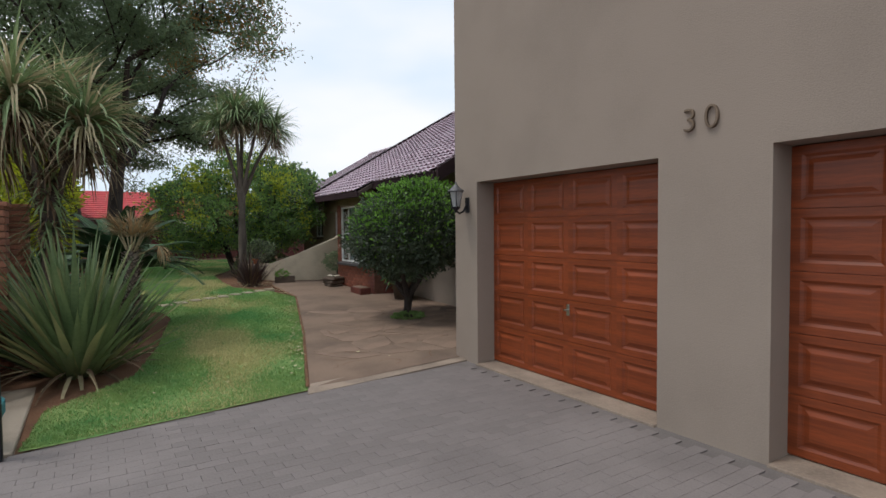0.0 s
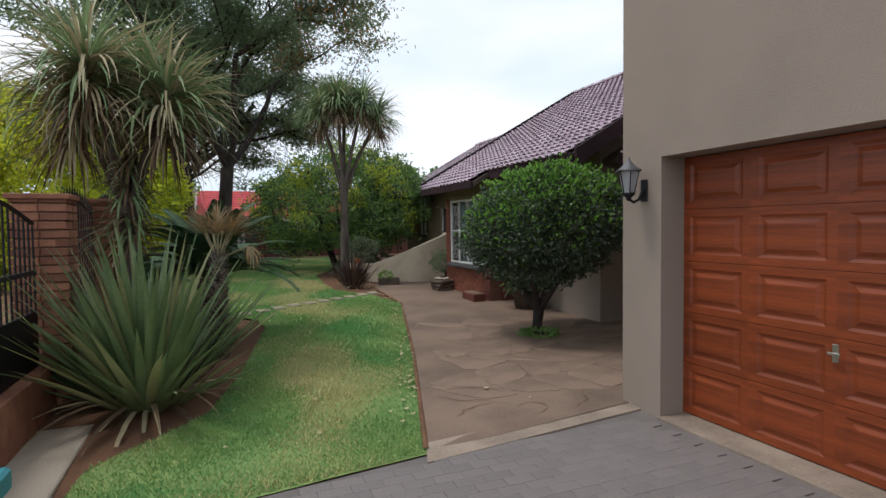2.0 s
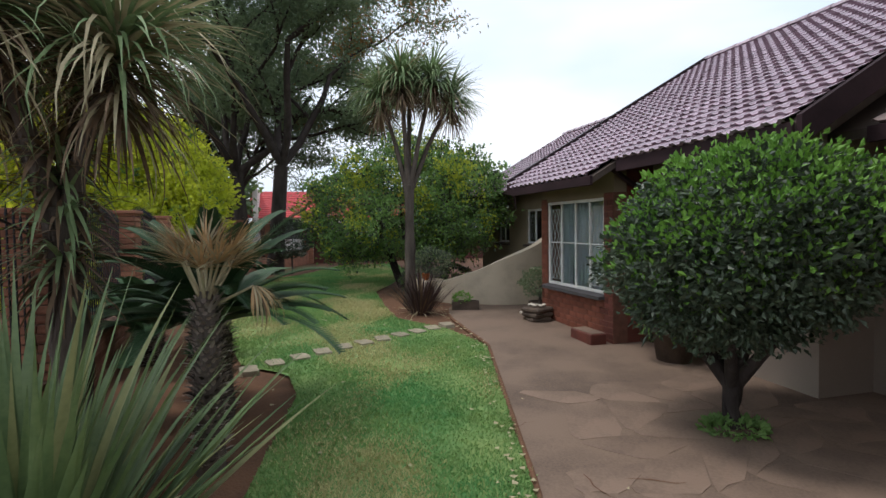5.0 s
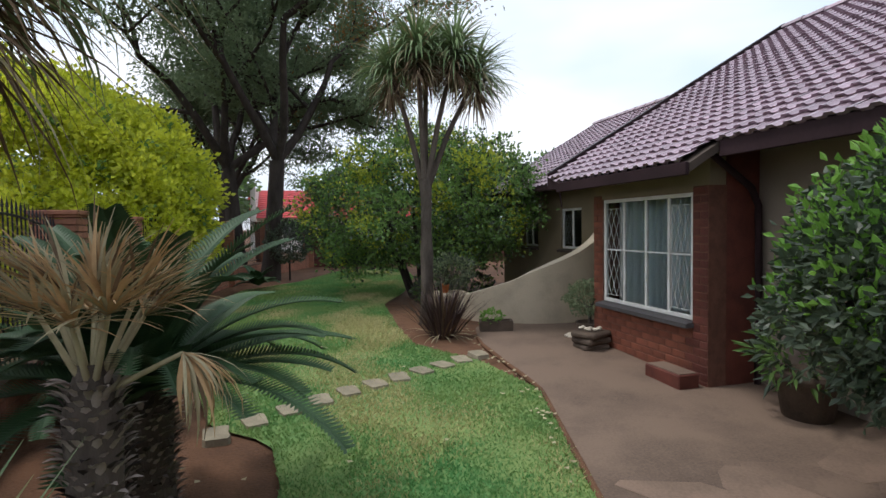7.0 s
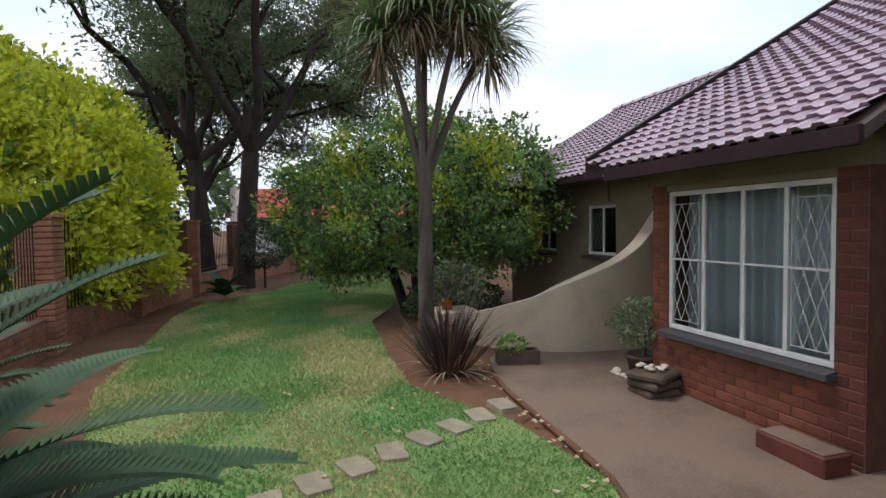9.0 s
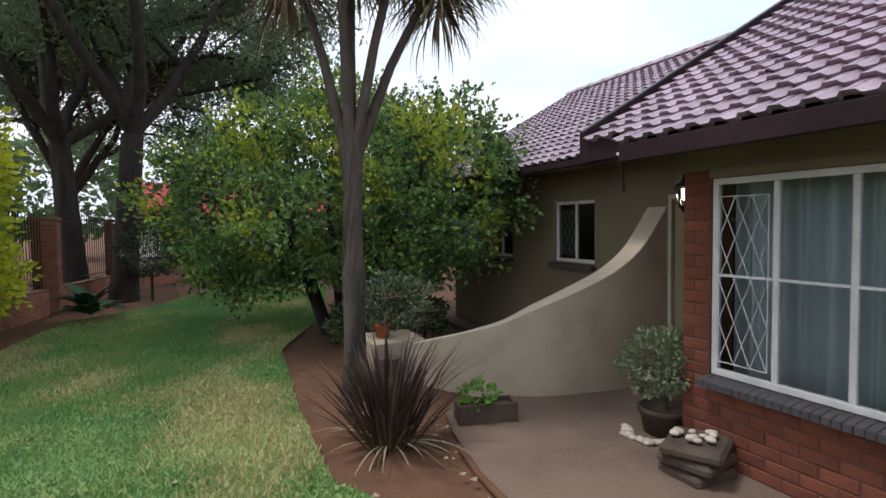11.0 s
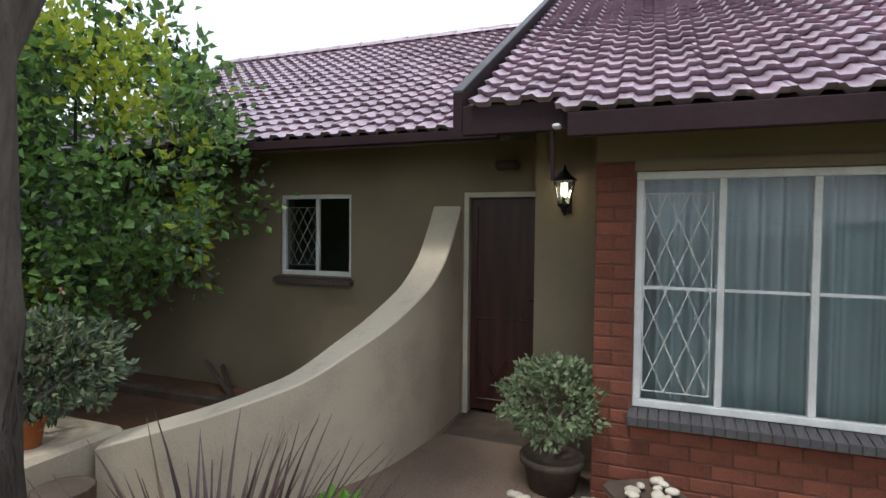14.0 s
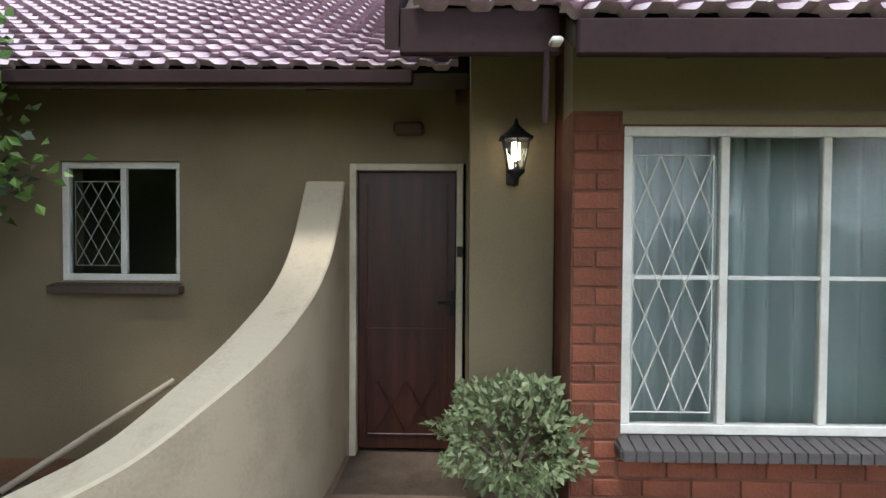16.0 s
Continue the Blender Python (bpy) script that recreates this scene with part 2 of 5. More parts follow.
def box_bm(bm, x0, x1, y0, y1, z0, z1, bevel=0.0):
    r = bmesh.ops.create_cube(bm, size=1.0)
    vs = r["verts"]
    bmesh.ops.scale(bm, vec=(x1 - x0, y1 - y0, z1 - z0), verts=vs)
    bmesh.ops.translate(bm, vec=((x0 + x1) / 2, (y0 + y1) / 2, (z0 + z1) / 2), verts=vs)
    if bevel:
        es = list({e for v in vs for e in v.link_edges})
        bmesh.ops.bevel(bm, geom=es, offset=bevel, segments=1, affect="EDGES", profile=0.5)


def boxes(name, rows, mat, bevel=0.0):
    """One mesh object from boxes (x0, x1, y0, y1, z0, z1)."""
    bm = bmesh.new()
    for r in rows:
        box_bm(bm, *r, bevel=bevel)
    me = bpy.data.meshes.new(name)
    bm.to_mesh(me)
    bm.free()
    me.materials.append(mat)
    return new(name, me)


def bar_bm(bm, a, b, r, seg=6, r2=None):
    a, b = Vector(a), Vector(b)
    d = b - a
    m = Matrix.Translation((a + b) / 2) @ d.to_track_quat("Z", "Y").to_matrix().to_4x4()
    bmesh.ops.create_cone(bm, cap_ends=True, segments=seg, radius1=r, radius2=r if r2 is None else r2, depth=d.length, matrix=m)


def bars(name, rows, mat, seg=6):
    bm = bmesh.new()
    for row in rows:
        bar_bm(bm, row[0], row[1], row[2], seg, row[3] if len(row) > 3 else None)
    me = bpy.data.meshes.new(name)
    bm.to_mesh(me)
    bm.free()
    me.materials.append(mat)
    return new(name, me)


def lathe(name, profile, mat, seg=20):
    vs, fs = [], []
    for r, z in profile:
        for i in range(seg):
            a = 2 * math.pi * i / seg
            vs.append((r * math.cos(a), r * math.sin(a), z))
    for k in range(len(profile) - 1):
        for i in range(seg):
            j = (i + 1) % seg
            fs.append((k * seg + i, k * seg + j, (k + 1) * seg + j, (k + 1) * seg + i))
    return new(name, mesh_of(name, vs, fs, mat, smooth=True))


def tube(name, paths, mat, seg=8):
    """Tapered limbs: each path is a list of (point, radius)."""
    vs, fs = [], []
    for path in paths:
        base = len(vs)
        for k, (p, r) in enumerate(path):
            p = Vector(p)
            q = Vector(path[min(k + 1, len(path) - 1)][0]) - Vector(path[max(k - 1, 0)][0])
            rot = q.to_track_quat("Z", "Y").to_matrix()
            for i in range(seg):
                a = 2 * math.pi * i / seg
                w = r * (1 + 0.10 * math.sin(3 * a + k * 1.3))
                vs.append(p + rot @ Vector((w * math.cos(a), w * math.sin(a), 0)))
        for k in range(len(path) - 1):
            for i in range(seg):
                j = (i + 1) % seg
                fs.append((base + k * seg + i, base + k * seg + j, base + (k + 1) * seg + j, base + (k + 1) * seg + i))
    return new(name, mesh_of(name, vs, fs, mat, smooth=True))


def ground_z(y):
    return float(np.interp(y, [5.5, 12, 14], [0, 0.20, 0.25]))


def leaf_mesh(name, pts, normals, length, width, mats, idx, rng, up=0.4):
    """Folded diamond leaves at pts, facing roughly along normals."""
    n = len(pts)
    d = normals + rng.normal(0, 0.55, (n, 3))
    d[:, 2] += up * rng.random(n)
    d /= np.linalg.norm(d, axis=1)[:, None] + 1e-9
    s = np.cross(d, rng.normal(0, 1, (n, 3)))
    s /= np.linalg.norm(s, axis=1)[:, None] + 1e-9
    nn = np.cross(d, s)
    L = length * rng.uniform(0.6, 1.3, n)[:, None]
    W = width * rng.uniform(0.7, 1.2, n)[:, None]
    a, tip = pts, pts + d * L - nn * L * 0.15
    l = pts + d * L * 0.5 + s * W + nn * W * 0.35
    r = pts + d * L * 0.5 - s * W + nn * W * 0.35
    vs = np.stack([a, l, tip, r], 1).reshape(-1, 3)
    i = np.arange(n)[:, None] * 4
    fs = np.concatenate([i + [0, 2, 1], i + [0, 3, 2]], 1).reshape(-1, 3)
    me = bpy.data.meshes.new(name)
    me.from_pydata(vs.tolist(), [], fs.tolist())
    for m in mats:
        me.materials.append(m)
    me.polygons.foreach_set("material_index", np.repeat(np.asarray(idx, dtype=np.int32), 2))
    me.update()
    return new(name, me)


def lobes_points(lobes, n, rng, shell=0.25, rough=0.12, clump=0, size=0.08):
    """Points and outward ways near the skin of a union of ellipsoids (centre, radii), with a lumpy skin."""
    w = np.array([l[1][0] * l[1][1] + l[1][1] * l[1][2] + l[1][0] * l[1][2] for l in lobes])
    out_p, out_n = [], []
    for (c, r), share in zip(lobes, w / w.sum()):
        k = int(n * share)
        u = rng.normal(0, 1, (k, 3))
        u /= np.linalg.norm(u, axis=1)[:, None]
        lump = 1 + rough * np.sin(u[:, 0] * 7 + c[0] * 3) * np.cos(u[:, 1] * 6 + c[1]) + rough * 0.8 * np.sin(u[:, 2] * 9 + u[:, 0] * 5)
        rad = lump * (1 - shell * rng.random(k) ** 1.6)
        out_p.append(np.array(c) + u * np.array(r) * rad[:, None])
        out_n.append(u)
    P, N = np.concatenate(out_p), np.concatenate(out_n)
    if clump:
        m = max(len(P) // clump, 1)
        c = rng.integers(0, len(P), m)
        k = np.repeat(c, clump)
        off = rng.normal(0, size, (len(k), 3))
        P, N = P[k] + off, N[k] * 0.6 + off / size * 0.7
    keep = np.ones(len(P), bool)
    for c, r in lobes:
        keep &= (((P - np.array(c)) / np.array(r)) ** 2).sum(1) > 0.42
    return P[keep], N[keep]


def blade_mesh(name, blades, mats, idx, cross=0.25, seg=6):
    """Long strap leaves: rows of (base, side way, out way, length, width, rise angle, droop)."""
    vs, fs, mi = [], [], []
    for (b, az, L, W, rise, droop), m in zip(blades, idx):
        out = np.array([math.cos(az), math.sin(az), 0.0])
        side = np.array([-math.sin(az), math.cos(az), 0.0])
        p, ang = np.array(b, float), rise
        k0 = len(vs)
        for k in range(seg + 1):
            f = k / seg
            w = W * (0.55 + 1.8 * f * (1 - f)) * (1 - f ** 3) if k < seg else 0.001
            upv = np.array([-out[0] * math.sin(ang), -out[1] * math.sin(ang), math.cos(ang)])
            vs += [p + side * w + upv * w * cross, p, p - side * w + upv * w * cross]
            p = p + (out * math.cos(ang) + np.array([0, 0, math.sin(ang)])) * (L / seg)
            ang -= droop / seg * (0.5 + f)
        for k in range(seg):
            a = k0 + 3 * k
            fs += [(a, a + 1, a + 4, a + 3), (a + 1, a + 2, a + 5, a + 4)]
            mi += [m, m]
    return new(name, mesh_of(name, vs, fs, mats, mi, smooth=True))

# ---- ground, drive, lawn, patio ----
LAWN_L = [(5.1, -0.55), (6.1, -0.45), (6.9, 0.3), (8.1, 0.62), (10.4, 1.05), (11.2, 0.95), (11.7, 0.4), (12.6, 0.2), (15, -0.4), (20, -0.5), (22.1, -0.2), (23.9, 1.3), (28, 3.0)]
LAWN_R = [(5.45, 1.81), (8.08, 2.63), (11.74, 3.66), (13, 3.4), (14.1, 2.8), (15.7, 2.85), (18.2, 3.05), (20.2, 3.9), (24, 5.0), (28, 5.5)]
PATIO_L = [(5.45, 1.83), (8.08, 2.65), (11.74, 3.68), (13.7, 3.74), (14.4, 3.86), (15.0, 4.05), (15.3, 4.4)]


def along(table, y):
    return float(np.interp(y, [p[0] for p in table], [p[1] for p in table]))


def drive_edge(x):
    return 5.14 + 0.13 * (x + 0.5)


def sheet(name, ys, left, right, nx, dz, mat, wob=0.0, skirt=0.0):
    vs, fs = [], []
    for y in ys:
        a, b = left(y), right(y)
        for i in range(nx + 1):
            x = a + (b - a) * i / nx
            yy = max(y, drive_edge(x)) if y < 6 else y
            vs.append((x, yy, ground_z(yy) + dz + wob * noise.noise((x * 1.3, yy * 1.3, 0))))
    for j in range(len(ys) - 1):
        for i in range(nx):
            a = j * (nx + 1) + i
            fs.append((a, a + 1, a + nx + 2, a + nx + 1))
    return new(name, mesh_of(name, vs, fs, mat, smooth=True))


gy = [-900, -60, 0, 5.5] + [5.5 + 0.5 * i for i in range(1, 60)] + [60, 150, 900]
vs, fs = [], []
gx = [-900, -60, -20, -6, -3, 0, 3, 6, 12, 40, 900]
for y in gy:
    vs += [(x, y, ground_z(y) - 0.03) for x in gx]
for j in range(len(gy) - 1):
    fs += [(j * 11 + i, j * 11 + i + 1, j * 11 + i + 12, j * 11 + i + 11) for i in range(10)]
tagged(new("ground", mesh_of("ground", vs, fs, SOIL)), "bare red-brown earth around the garden", "ground", kind="structure")

drive = new("driveway", mesh_of("driveway", [(-9, -12, -0.012), (3.95, -12, -0.012), (3.95, 5.68, -0.012), (1.8, drive_edge(1.8), -0.012), (-0.9, drive_edge(-0.9), -0.012), (-9, 4.6, -0.012)], [(0, 1, 2, 3, 4, 5)], PAVER_JOINT))
tagged(drive, "grey brick-paved driveway before the garage", "driveway", kind="structure")

lawn_y = [5.1 + 0.23 * i for i in range(100)]
tagged(sheet("lawn", lawn_y, lambda y: along(LAWN_L, y), lambda y: along(LAWN_R, y), 24, 0.0, LAWN, 0.02), "short green lawn with dry yellow patches", "lawn", kind="structure")
patio = sheet("patio", [5.5 + 0.2 * i for i in range(49)], lambda y: along(PATIO_L, y), lambda y: 7.2, 20, 0.012, FLAG_JOINT, 0.002)
tagged(patio, "worn crazy-paved stone patio beside the house", "patio", kind="structure")
kerb = tube("trim_patio_edge", [[((along(PATIO_L, y) - 0.02, y, ground_z(y) + 0.0), 0.028) for y in np.linspace(5.5, 14.2, 40)]], SOIL, 6)
tagged(kerb, "rough dark earth edge between lawn and patio", "edging", kind="structure")

# ---- house shell ----
def wall_x(name, x, thick, y0, y1, z0, z1, holes, mat, label):
    """A wall whose outer face is at x and faces -x; holes are (y0, y1, z0, z1)."""
    ys = sorted({y0, y1, *[h[0] for h in holes], *[h[1] for h in holes]})
    zs = sorted({z0, z1, *[h[2] for h in holes], *[h[3] for h in holes]})
    vs, fs, vid = [], [], {}

    def v(p):
        if p not in vid:
            vid[p] = len(vs)
            vs.append(p)
        return vid[p]

    def solid(i, j):
        if not (0 <= i < len(ys) - 1 and 0 <= j < len(zs) - 1):
            return False
        cy, cz = (ys[i] + ys[i + 1]) / 2, (zs[j] + zs[j + 1]) / 2
        return not any(h[0] < cy < h[1] and h[2] < cz < h[3] for h in holes)

    xo, xi = x, x + thick
    for i in range(len(ys) - 1):
        for j in range(len(zs) - 1):
            if not solid(i, j):
                continue
            a, b, c, d = ys[i], ys[i + 1], zs[j], zs[j + 1]
            fs.append([v((xo, a, c)), v((xo, a, d)), v((xo, b, d)), v((xo, b, c))])
            fs.append([v((xi, a, c)), v((xi, b, c)), v((xi, b, d)), v((xi, a, d))])
            if not solid(i - 1, j):
                fs.append([v((xo, a, c)), v((xi, a, c)), v((xi, a, d)), v((xo, a, d))])
            if not solid(i + 1, j):
                fs.append([v((xo, b, c)), v((xo, b, d)), v((xi, b, d)), v((xi, b, c))])
            if not solid(i, j - 1):
                fs.append([v((xo, a, c)), v((xo, b, c)), v((xi, b, c)), v((xi, a, c))])
            if not solid(i, j + 1):
                fs.append([v((xo, a, d)), v((xi, a, d)), v((xi, b, d)), v((xo, b, d))])
    return tagged(new(name, mesh_of(name, vs, fs, mat)), label, "wall", kind="structure")


GX = 3.92
BAY0, BAY1 = 11.26, 13.475
wall_x("wall_garage", GX, 0.30, -7.0, 5.80, -0.1, 5.6, [(2.80, 5.33, -0.2, 2.24), (-0.57, 1.90, -0.2, 2.24)], PLASTER, "tall beige plastered garage front wall")
tagged(boxes("wall_garage_side", [(GX + 0.3, 10.5, 5.5, 5.80, -0.1, 5.6)], PLASTER), "beige plastered garage side wall", "wall", kind="structure")
tagged(boxes("ceiling_garage", [(GX, 10.5, -7, 5.8, 5.6, 5.75)], PLASTER), "flat roof of the garage", "roof", kind="structure")
tagged(boxes("wall_garage_inner", [(GX + 1.2, GX + 1.3, -7, 5.5, -0.1, 5.6)], ROOM), "dark wall inside the garage", "wall", kind="structure")
tagged(boxes("door_apron", [(GX - 0.035, GX + 0.45, 2.80, 5.33, -0.05, 0.010), (GX - 0.035, GX + 0.45, -0.57, 1.90, -0.05, 0.010)], STRIP, 0.004), "pale worn concrete threshold under the garage doors", "threshold", kind="structure")
tagged(new("trim_drive_edge", mesh_of("trim_drive_edge", [(1.76, 5.30, 0.004), (3.92, 5.56, 0.004), (3.92, 5.82, 0.017), (1.86, 5.60, 0.017), (1.76, 5.30, -0.05), (3.92, 5.56, -0.05)], [(0, 1, 2, 3), (4, 5, 1, 0)], STRIP)), "pale concrete strip between drive and patio", "edging", kind="structure")

wall_x("wall_connecting", 6.75, 0.25, 5.8, 8.75, -0.1, 2.98, [(8.0, 8.62, 1.3, 2.26)], PLASTER, "beige plastered house wall in shade")
wall_x("wall_middle", 6.02, 0.25, 8.75, BAY0 + 0.2, -0.1, 3.08, [], PLASTER, "beige plastered house wall beside the brick bay")
tagged(boxes("wall_middle_return", [(6.27, 7.0, 8.75, 8.95, -0.1, 3.1)], PLASTER), "beige plastered return wall", "wall", kind="structure")
BX, WY0, WY1, WZ0, WZ1 = 5.345, 11.49, 13.245, 0.862, 2.258
bay = wall_x("wall_bay", BX + 0.003, 0.229, BAY0, BAY1, -0.05, 2.32, [(WY0, WY1, WZ0 - 0.06, WZ1)], BAY_MORTAR, "red face-brick bay wall with a large window")
tagged(boxes("wall_bay_upper", [(BX + 0.02, BX + 0.22, BAY0, BAY1, 2.322, 2.72), (BX - 0.003, BX + 0.001, WY0 - 0.01, WY1 + 0.01, WZ1 + 0.004, 2.322)], PLASTER_EAVE), "plastered band under the eave of the bay", "wall", kind="structure")
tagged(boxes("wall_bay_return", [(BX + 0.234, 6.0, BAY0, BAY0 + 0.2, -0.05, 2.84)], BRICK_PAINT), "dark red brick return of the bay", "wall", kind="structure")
tagged(boxes("wall_lamp", [(5.75, 5.95, 13.48, 13.92, -0.05, 2.92)], PLASTER_EAVE), "beige plastered wall beside the front door", "wall", kind="structure")
tagged(boxes("wall_lamp_return", [(5.95, 6.75, 13.70, 13.90, -0.05, 2.7)], PLASTER_PALE), "beige plastered reveal of the entrance", "wall", kind="structure")
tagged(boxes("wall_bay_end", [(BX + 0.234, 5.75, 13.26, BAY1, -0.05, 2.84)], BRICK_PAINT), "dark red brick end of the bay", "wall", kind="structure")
HX = 6.52
wall_x("wall_entrance", HX, 0.25, 13.90, 19.8, -0.1, 2.88, [(13.92, 14.70, 0.0, 2.24), (15.85, 16.68, 1.44, 2.25), (17.75, 18.5, 1.44, 2.25)], PLASTER_EAVE, "beige plastered house wall with a small window")
tagged(boxes("wall_end", [(HX + 0.25, 12.5, 19.6, 19.8, -0.1, 2.95)], PLASTER), "beige plastered end wall of the house", "wall", kind="structure")
# rooms behind the openings
tagged(boxes("wall_room_back", [(9.6, 9.7, 5.8, 19.2, -0.1, 3.2)], ROOM), "dim wall inside the house", "wall", kind="structure")
tagged(boxes("floor_room", [(7.05, 9.6, 5.8, 19.2, 0.26, 0.30)], ROOM), "dim floor inside the house", "floor", kind="structure")
tagged(boxes("ceiling_room", [(6.9, 9.6, 9.1, 19.1, 2.62, 2.66)], ROOM), "ceiling inside the house", "ceiling", kind="structure")

# ---- roofs ----
SL = 0.583
TILT_A = math.atan(SL)


def near_z(x):
    return 2.52 + SL * (x - 4.85)


def far_z(x):
    return 2.68 + SL * (x - 5.95)


def link_z(x):
    return 2.72 + SL * (x - 6.05)


def roof_slab(name, parts, zf, label, mat=SOFFIT):
    bm = bmesh.new()
    for x0, x1, y0, y1 in parts:
        v = [bm.verts.new((x, y, zf(x) - d)) for d in (0.012, 0.10) for x, y in ((x0, y0), (x1, y0), (x1, y1), (x0, y1))]
        for f in ((3, 2, 1, 0), (4, 5, 6, 7), (0, 1, 5, 4), (1, 2, 6, 5), (2, 3, 7, 6), (3, 0, 4, 7)):
            bm.faces.new([v[k] for k in f])
    bmesh.ops.recalc_face_normals(bm, faces=bm.faces)
    me = bpy.data.meshes.new(name)
    bm.to_mesh(me)
    bm.free()
    me.materials.append(mat)
    return tagged(new(name, me), label, "roof", kind="structure")


RIDGE_A, RIDGE_B = 9.60, 9.38
roof_near = roof_slab("roof_near", [(4.85, RIDGE_A, 10.95, 13.58), (5.22, RIDGE_A, 8.34, 10.95), (5.06, RIDGE_A, 13.58, 14.22)], near_z, "maroon concrete-tiled roof over the brick bay")
roof_far = roof_slab("roof_far", [(5.95, RIDGE_B, 13.9, 20.0)], far_z, "maroon concrete-tiled roof over the entrance")
roof_link = roof_slab("roof_link", [(6.05, 9.2, 5.8, 8.72)], link_z, "weathered tiled roof between house and garage")
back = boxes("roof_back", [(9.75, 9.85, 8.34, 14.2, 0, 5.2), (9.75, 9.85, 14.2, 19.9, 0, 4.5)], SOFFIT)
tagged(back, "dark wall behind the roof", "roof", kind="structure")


def fascia_run(name, rows, mat, label):
    return tagged(boxes(name, rows, mat, 0.006), label, "fascia", kind="structure")


fascia_run("trim_fascia_bay", [(4.80, 4.845, 10.95, 13.58, near_z(4.85) - 0.13, near_z(4.85) - 0.005)], FASCIA, "maroon eave board over the bay window")
fascia_run("trim_fascia_side", [(5.17, 5.215, 8.34, 10.93, near_z(5.22) - 0.17, near_z(5.22) - 0.005), (5.01, 5.055, 13.60, 14.22, near_z(5.06) - 0.18, near_z(5.06) - 0.005)], FASCIA, "maroon eave board")
fascia_run("trim_fascia_far", [(5.90, 5.945, 14.24, 20.0, far_z(5.95) - 0.08, far_z(5.95) - 0.005)], FASCIA, "dark eave board over the entrance")
fascia_run("trim_fascia_link", [(6.0, 6.045, 5.81, 8.32, link_z(6.05) - 0.15, link_z(6.05) - 0.005)], FASCIA, "dark eave board of the connecting roof")


def barge(name, x0, x1, y, zf, h, mat, label, w=0.05, proud=0.045):
    vs = [(x, yy, zf(x) + dz) for x in (x0, x1) for yy in (y, y + w) for dz in (proud - h, proud)]
    fs = [(0, 1, 3, 2), (4, 6, 7, 5), (0, 4, 5, 1), (2, 3, 7, 6), (1, 5, 7, 3), (0, 2, 6, 4)]
    return tagged(new(name, mesh_of(name, vs, fs, mat)), label, "barge board", kind="structure")


barge("trim_barge_near", 5.22, RIDGE_A, 8.28, near_z, 0.26, FASCIA, "wide maroon barge board at the gable", 0.055, 0.05)
barge("trim_barge_far", 5.02, RIDGE_A, 14.225, near_z, 0.24, FASCIA, "maroon barge board at the far gable", 0.055, 0.10)
barge("trim_barge_cap", 5.02, RIDGE_A, 14.225, near_z, 0.012, SILL, "dull grey capping along the gable edge", 0.058, 0.114)
barge("trim_barge_end", 5.92, RIDGE_B, 20.005, far_z, 0.2, FASCIA, "maroon barge board at the house end", 0.05, 0.05)
# gable infill between the two roof levels
tagged(new("wall_gable", mesh_of("wall_gable", [(6.0, 14.0, 2.6), (9.6, 14.0, 2.6), (9.6, 14.0, near_z(9.6) - 0.1), (6.0, 14.0, near_z(6.0) - 0.1)], [(0, 1, 2, 3)], PLASTER)), "plastered gable above the lower roof", "wall", kind="structure")
tagged(new("wall_gable_near", mesh_of("wall_gable_near", [(6.03, 8.76, 0.0), (9.6, 8.76, 0.0), (9.6, 8.76, near_z(9.6) - 0.1), (6.03, 8.76, near_z(6.03) - 0.1)], [(0, 1, 2, 3)], PLASTER)), "plastered gable wall above the connecting roof", "wall", kind="structure")
# rafter ends
rafter_rows = [(5.0, 5.42, y, y + 0.06, 2.40, 2.52) for y in (11.6, 12.3, 13.0)] + [(6.05, 6.52, y, y + 0.07, 2.50, 2.62) for y in (14.8, 15.5, 16.3, 17.1, 17.9, 18.7)]
for i, (x0, x1, y0, y1, z0, z1) in enumerate(rafter_rows):
    zf = near_z if i < 3 else far_z
    vs = [(x, y, zf(x) - 0.1 - d) for x in (x0, x1) for y in (y0, y1) for d in (0.0, 0.04 if x == x0 else 0.18)]
    r = new("rafter_end", mesh_of("rafter_end", vs, [(0, 1, 3, 2), (4, 6, 7, 5), (0, 4, 5, 1), (2, 3, 7, 6), (1, 5, 7, 3), (0, 2, 6, 4)], FASCIA))
    tagged(r, "dark painted rafter end under the eave", "rafter", "rafter ends", "structure")

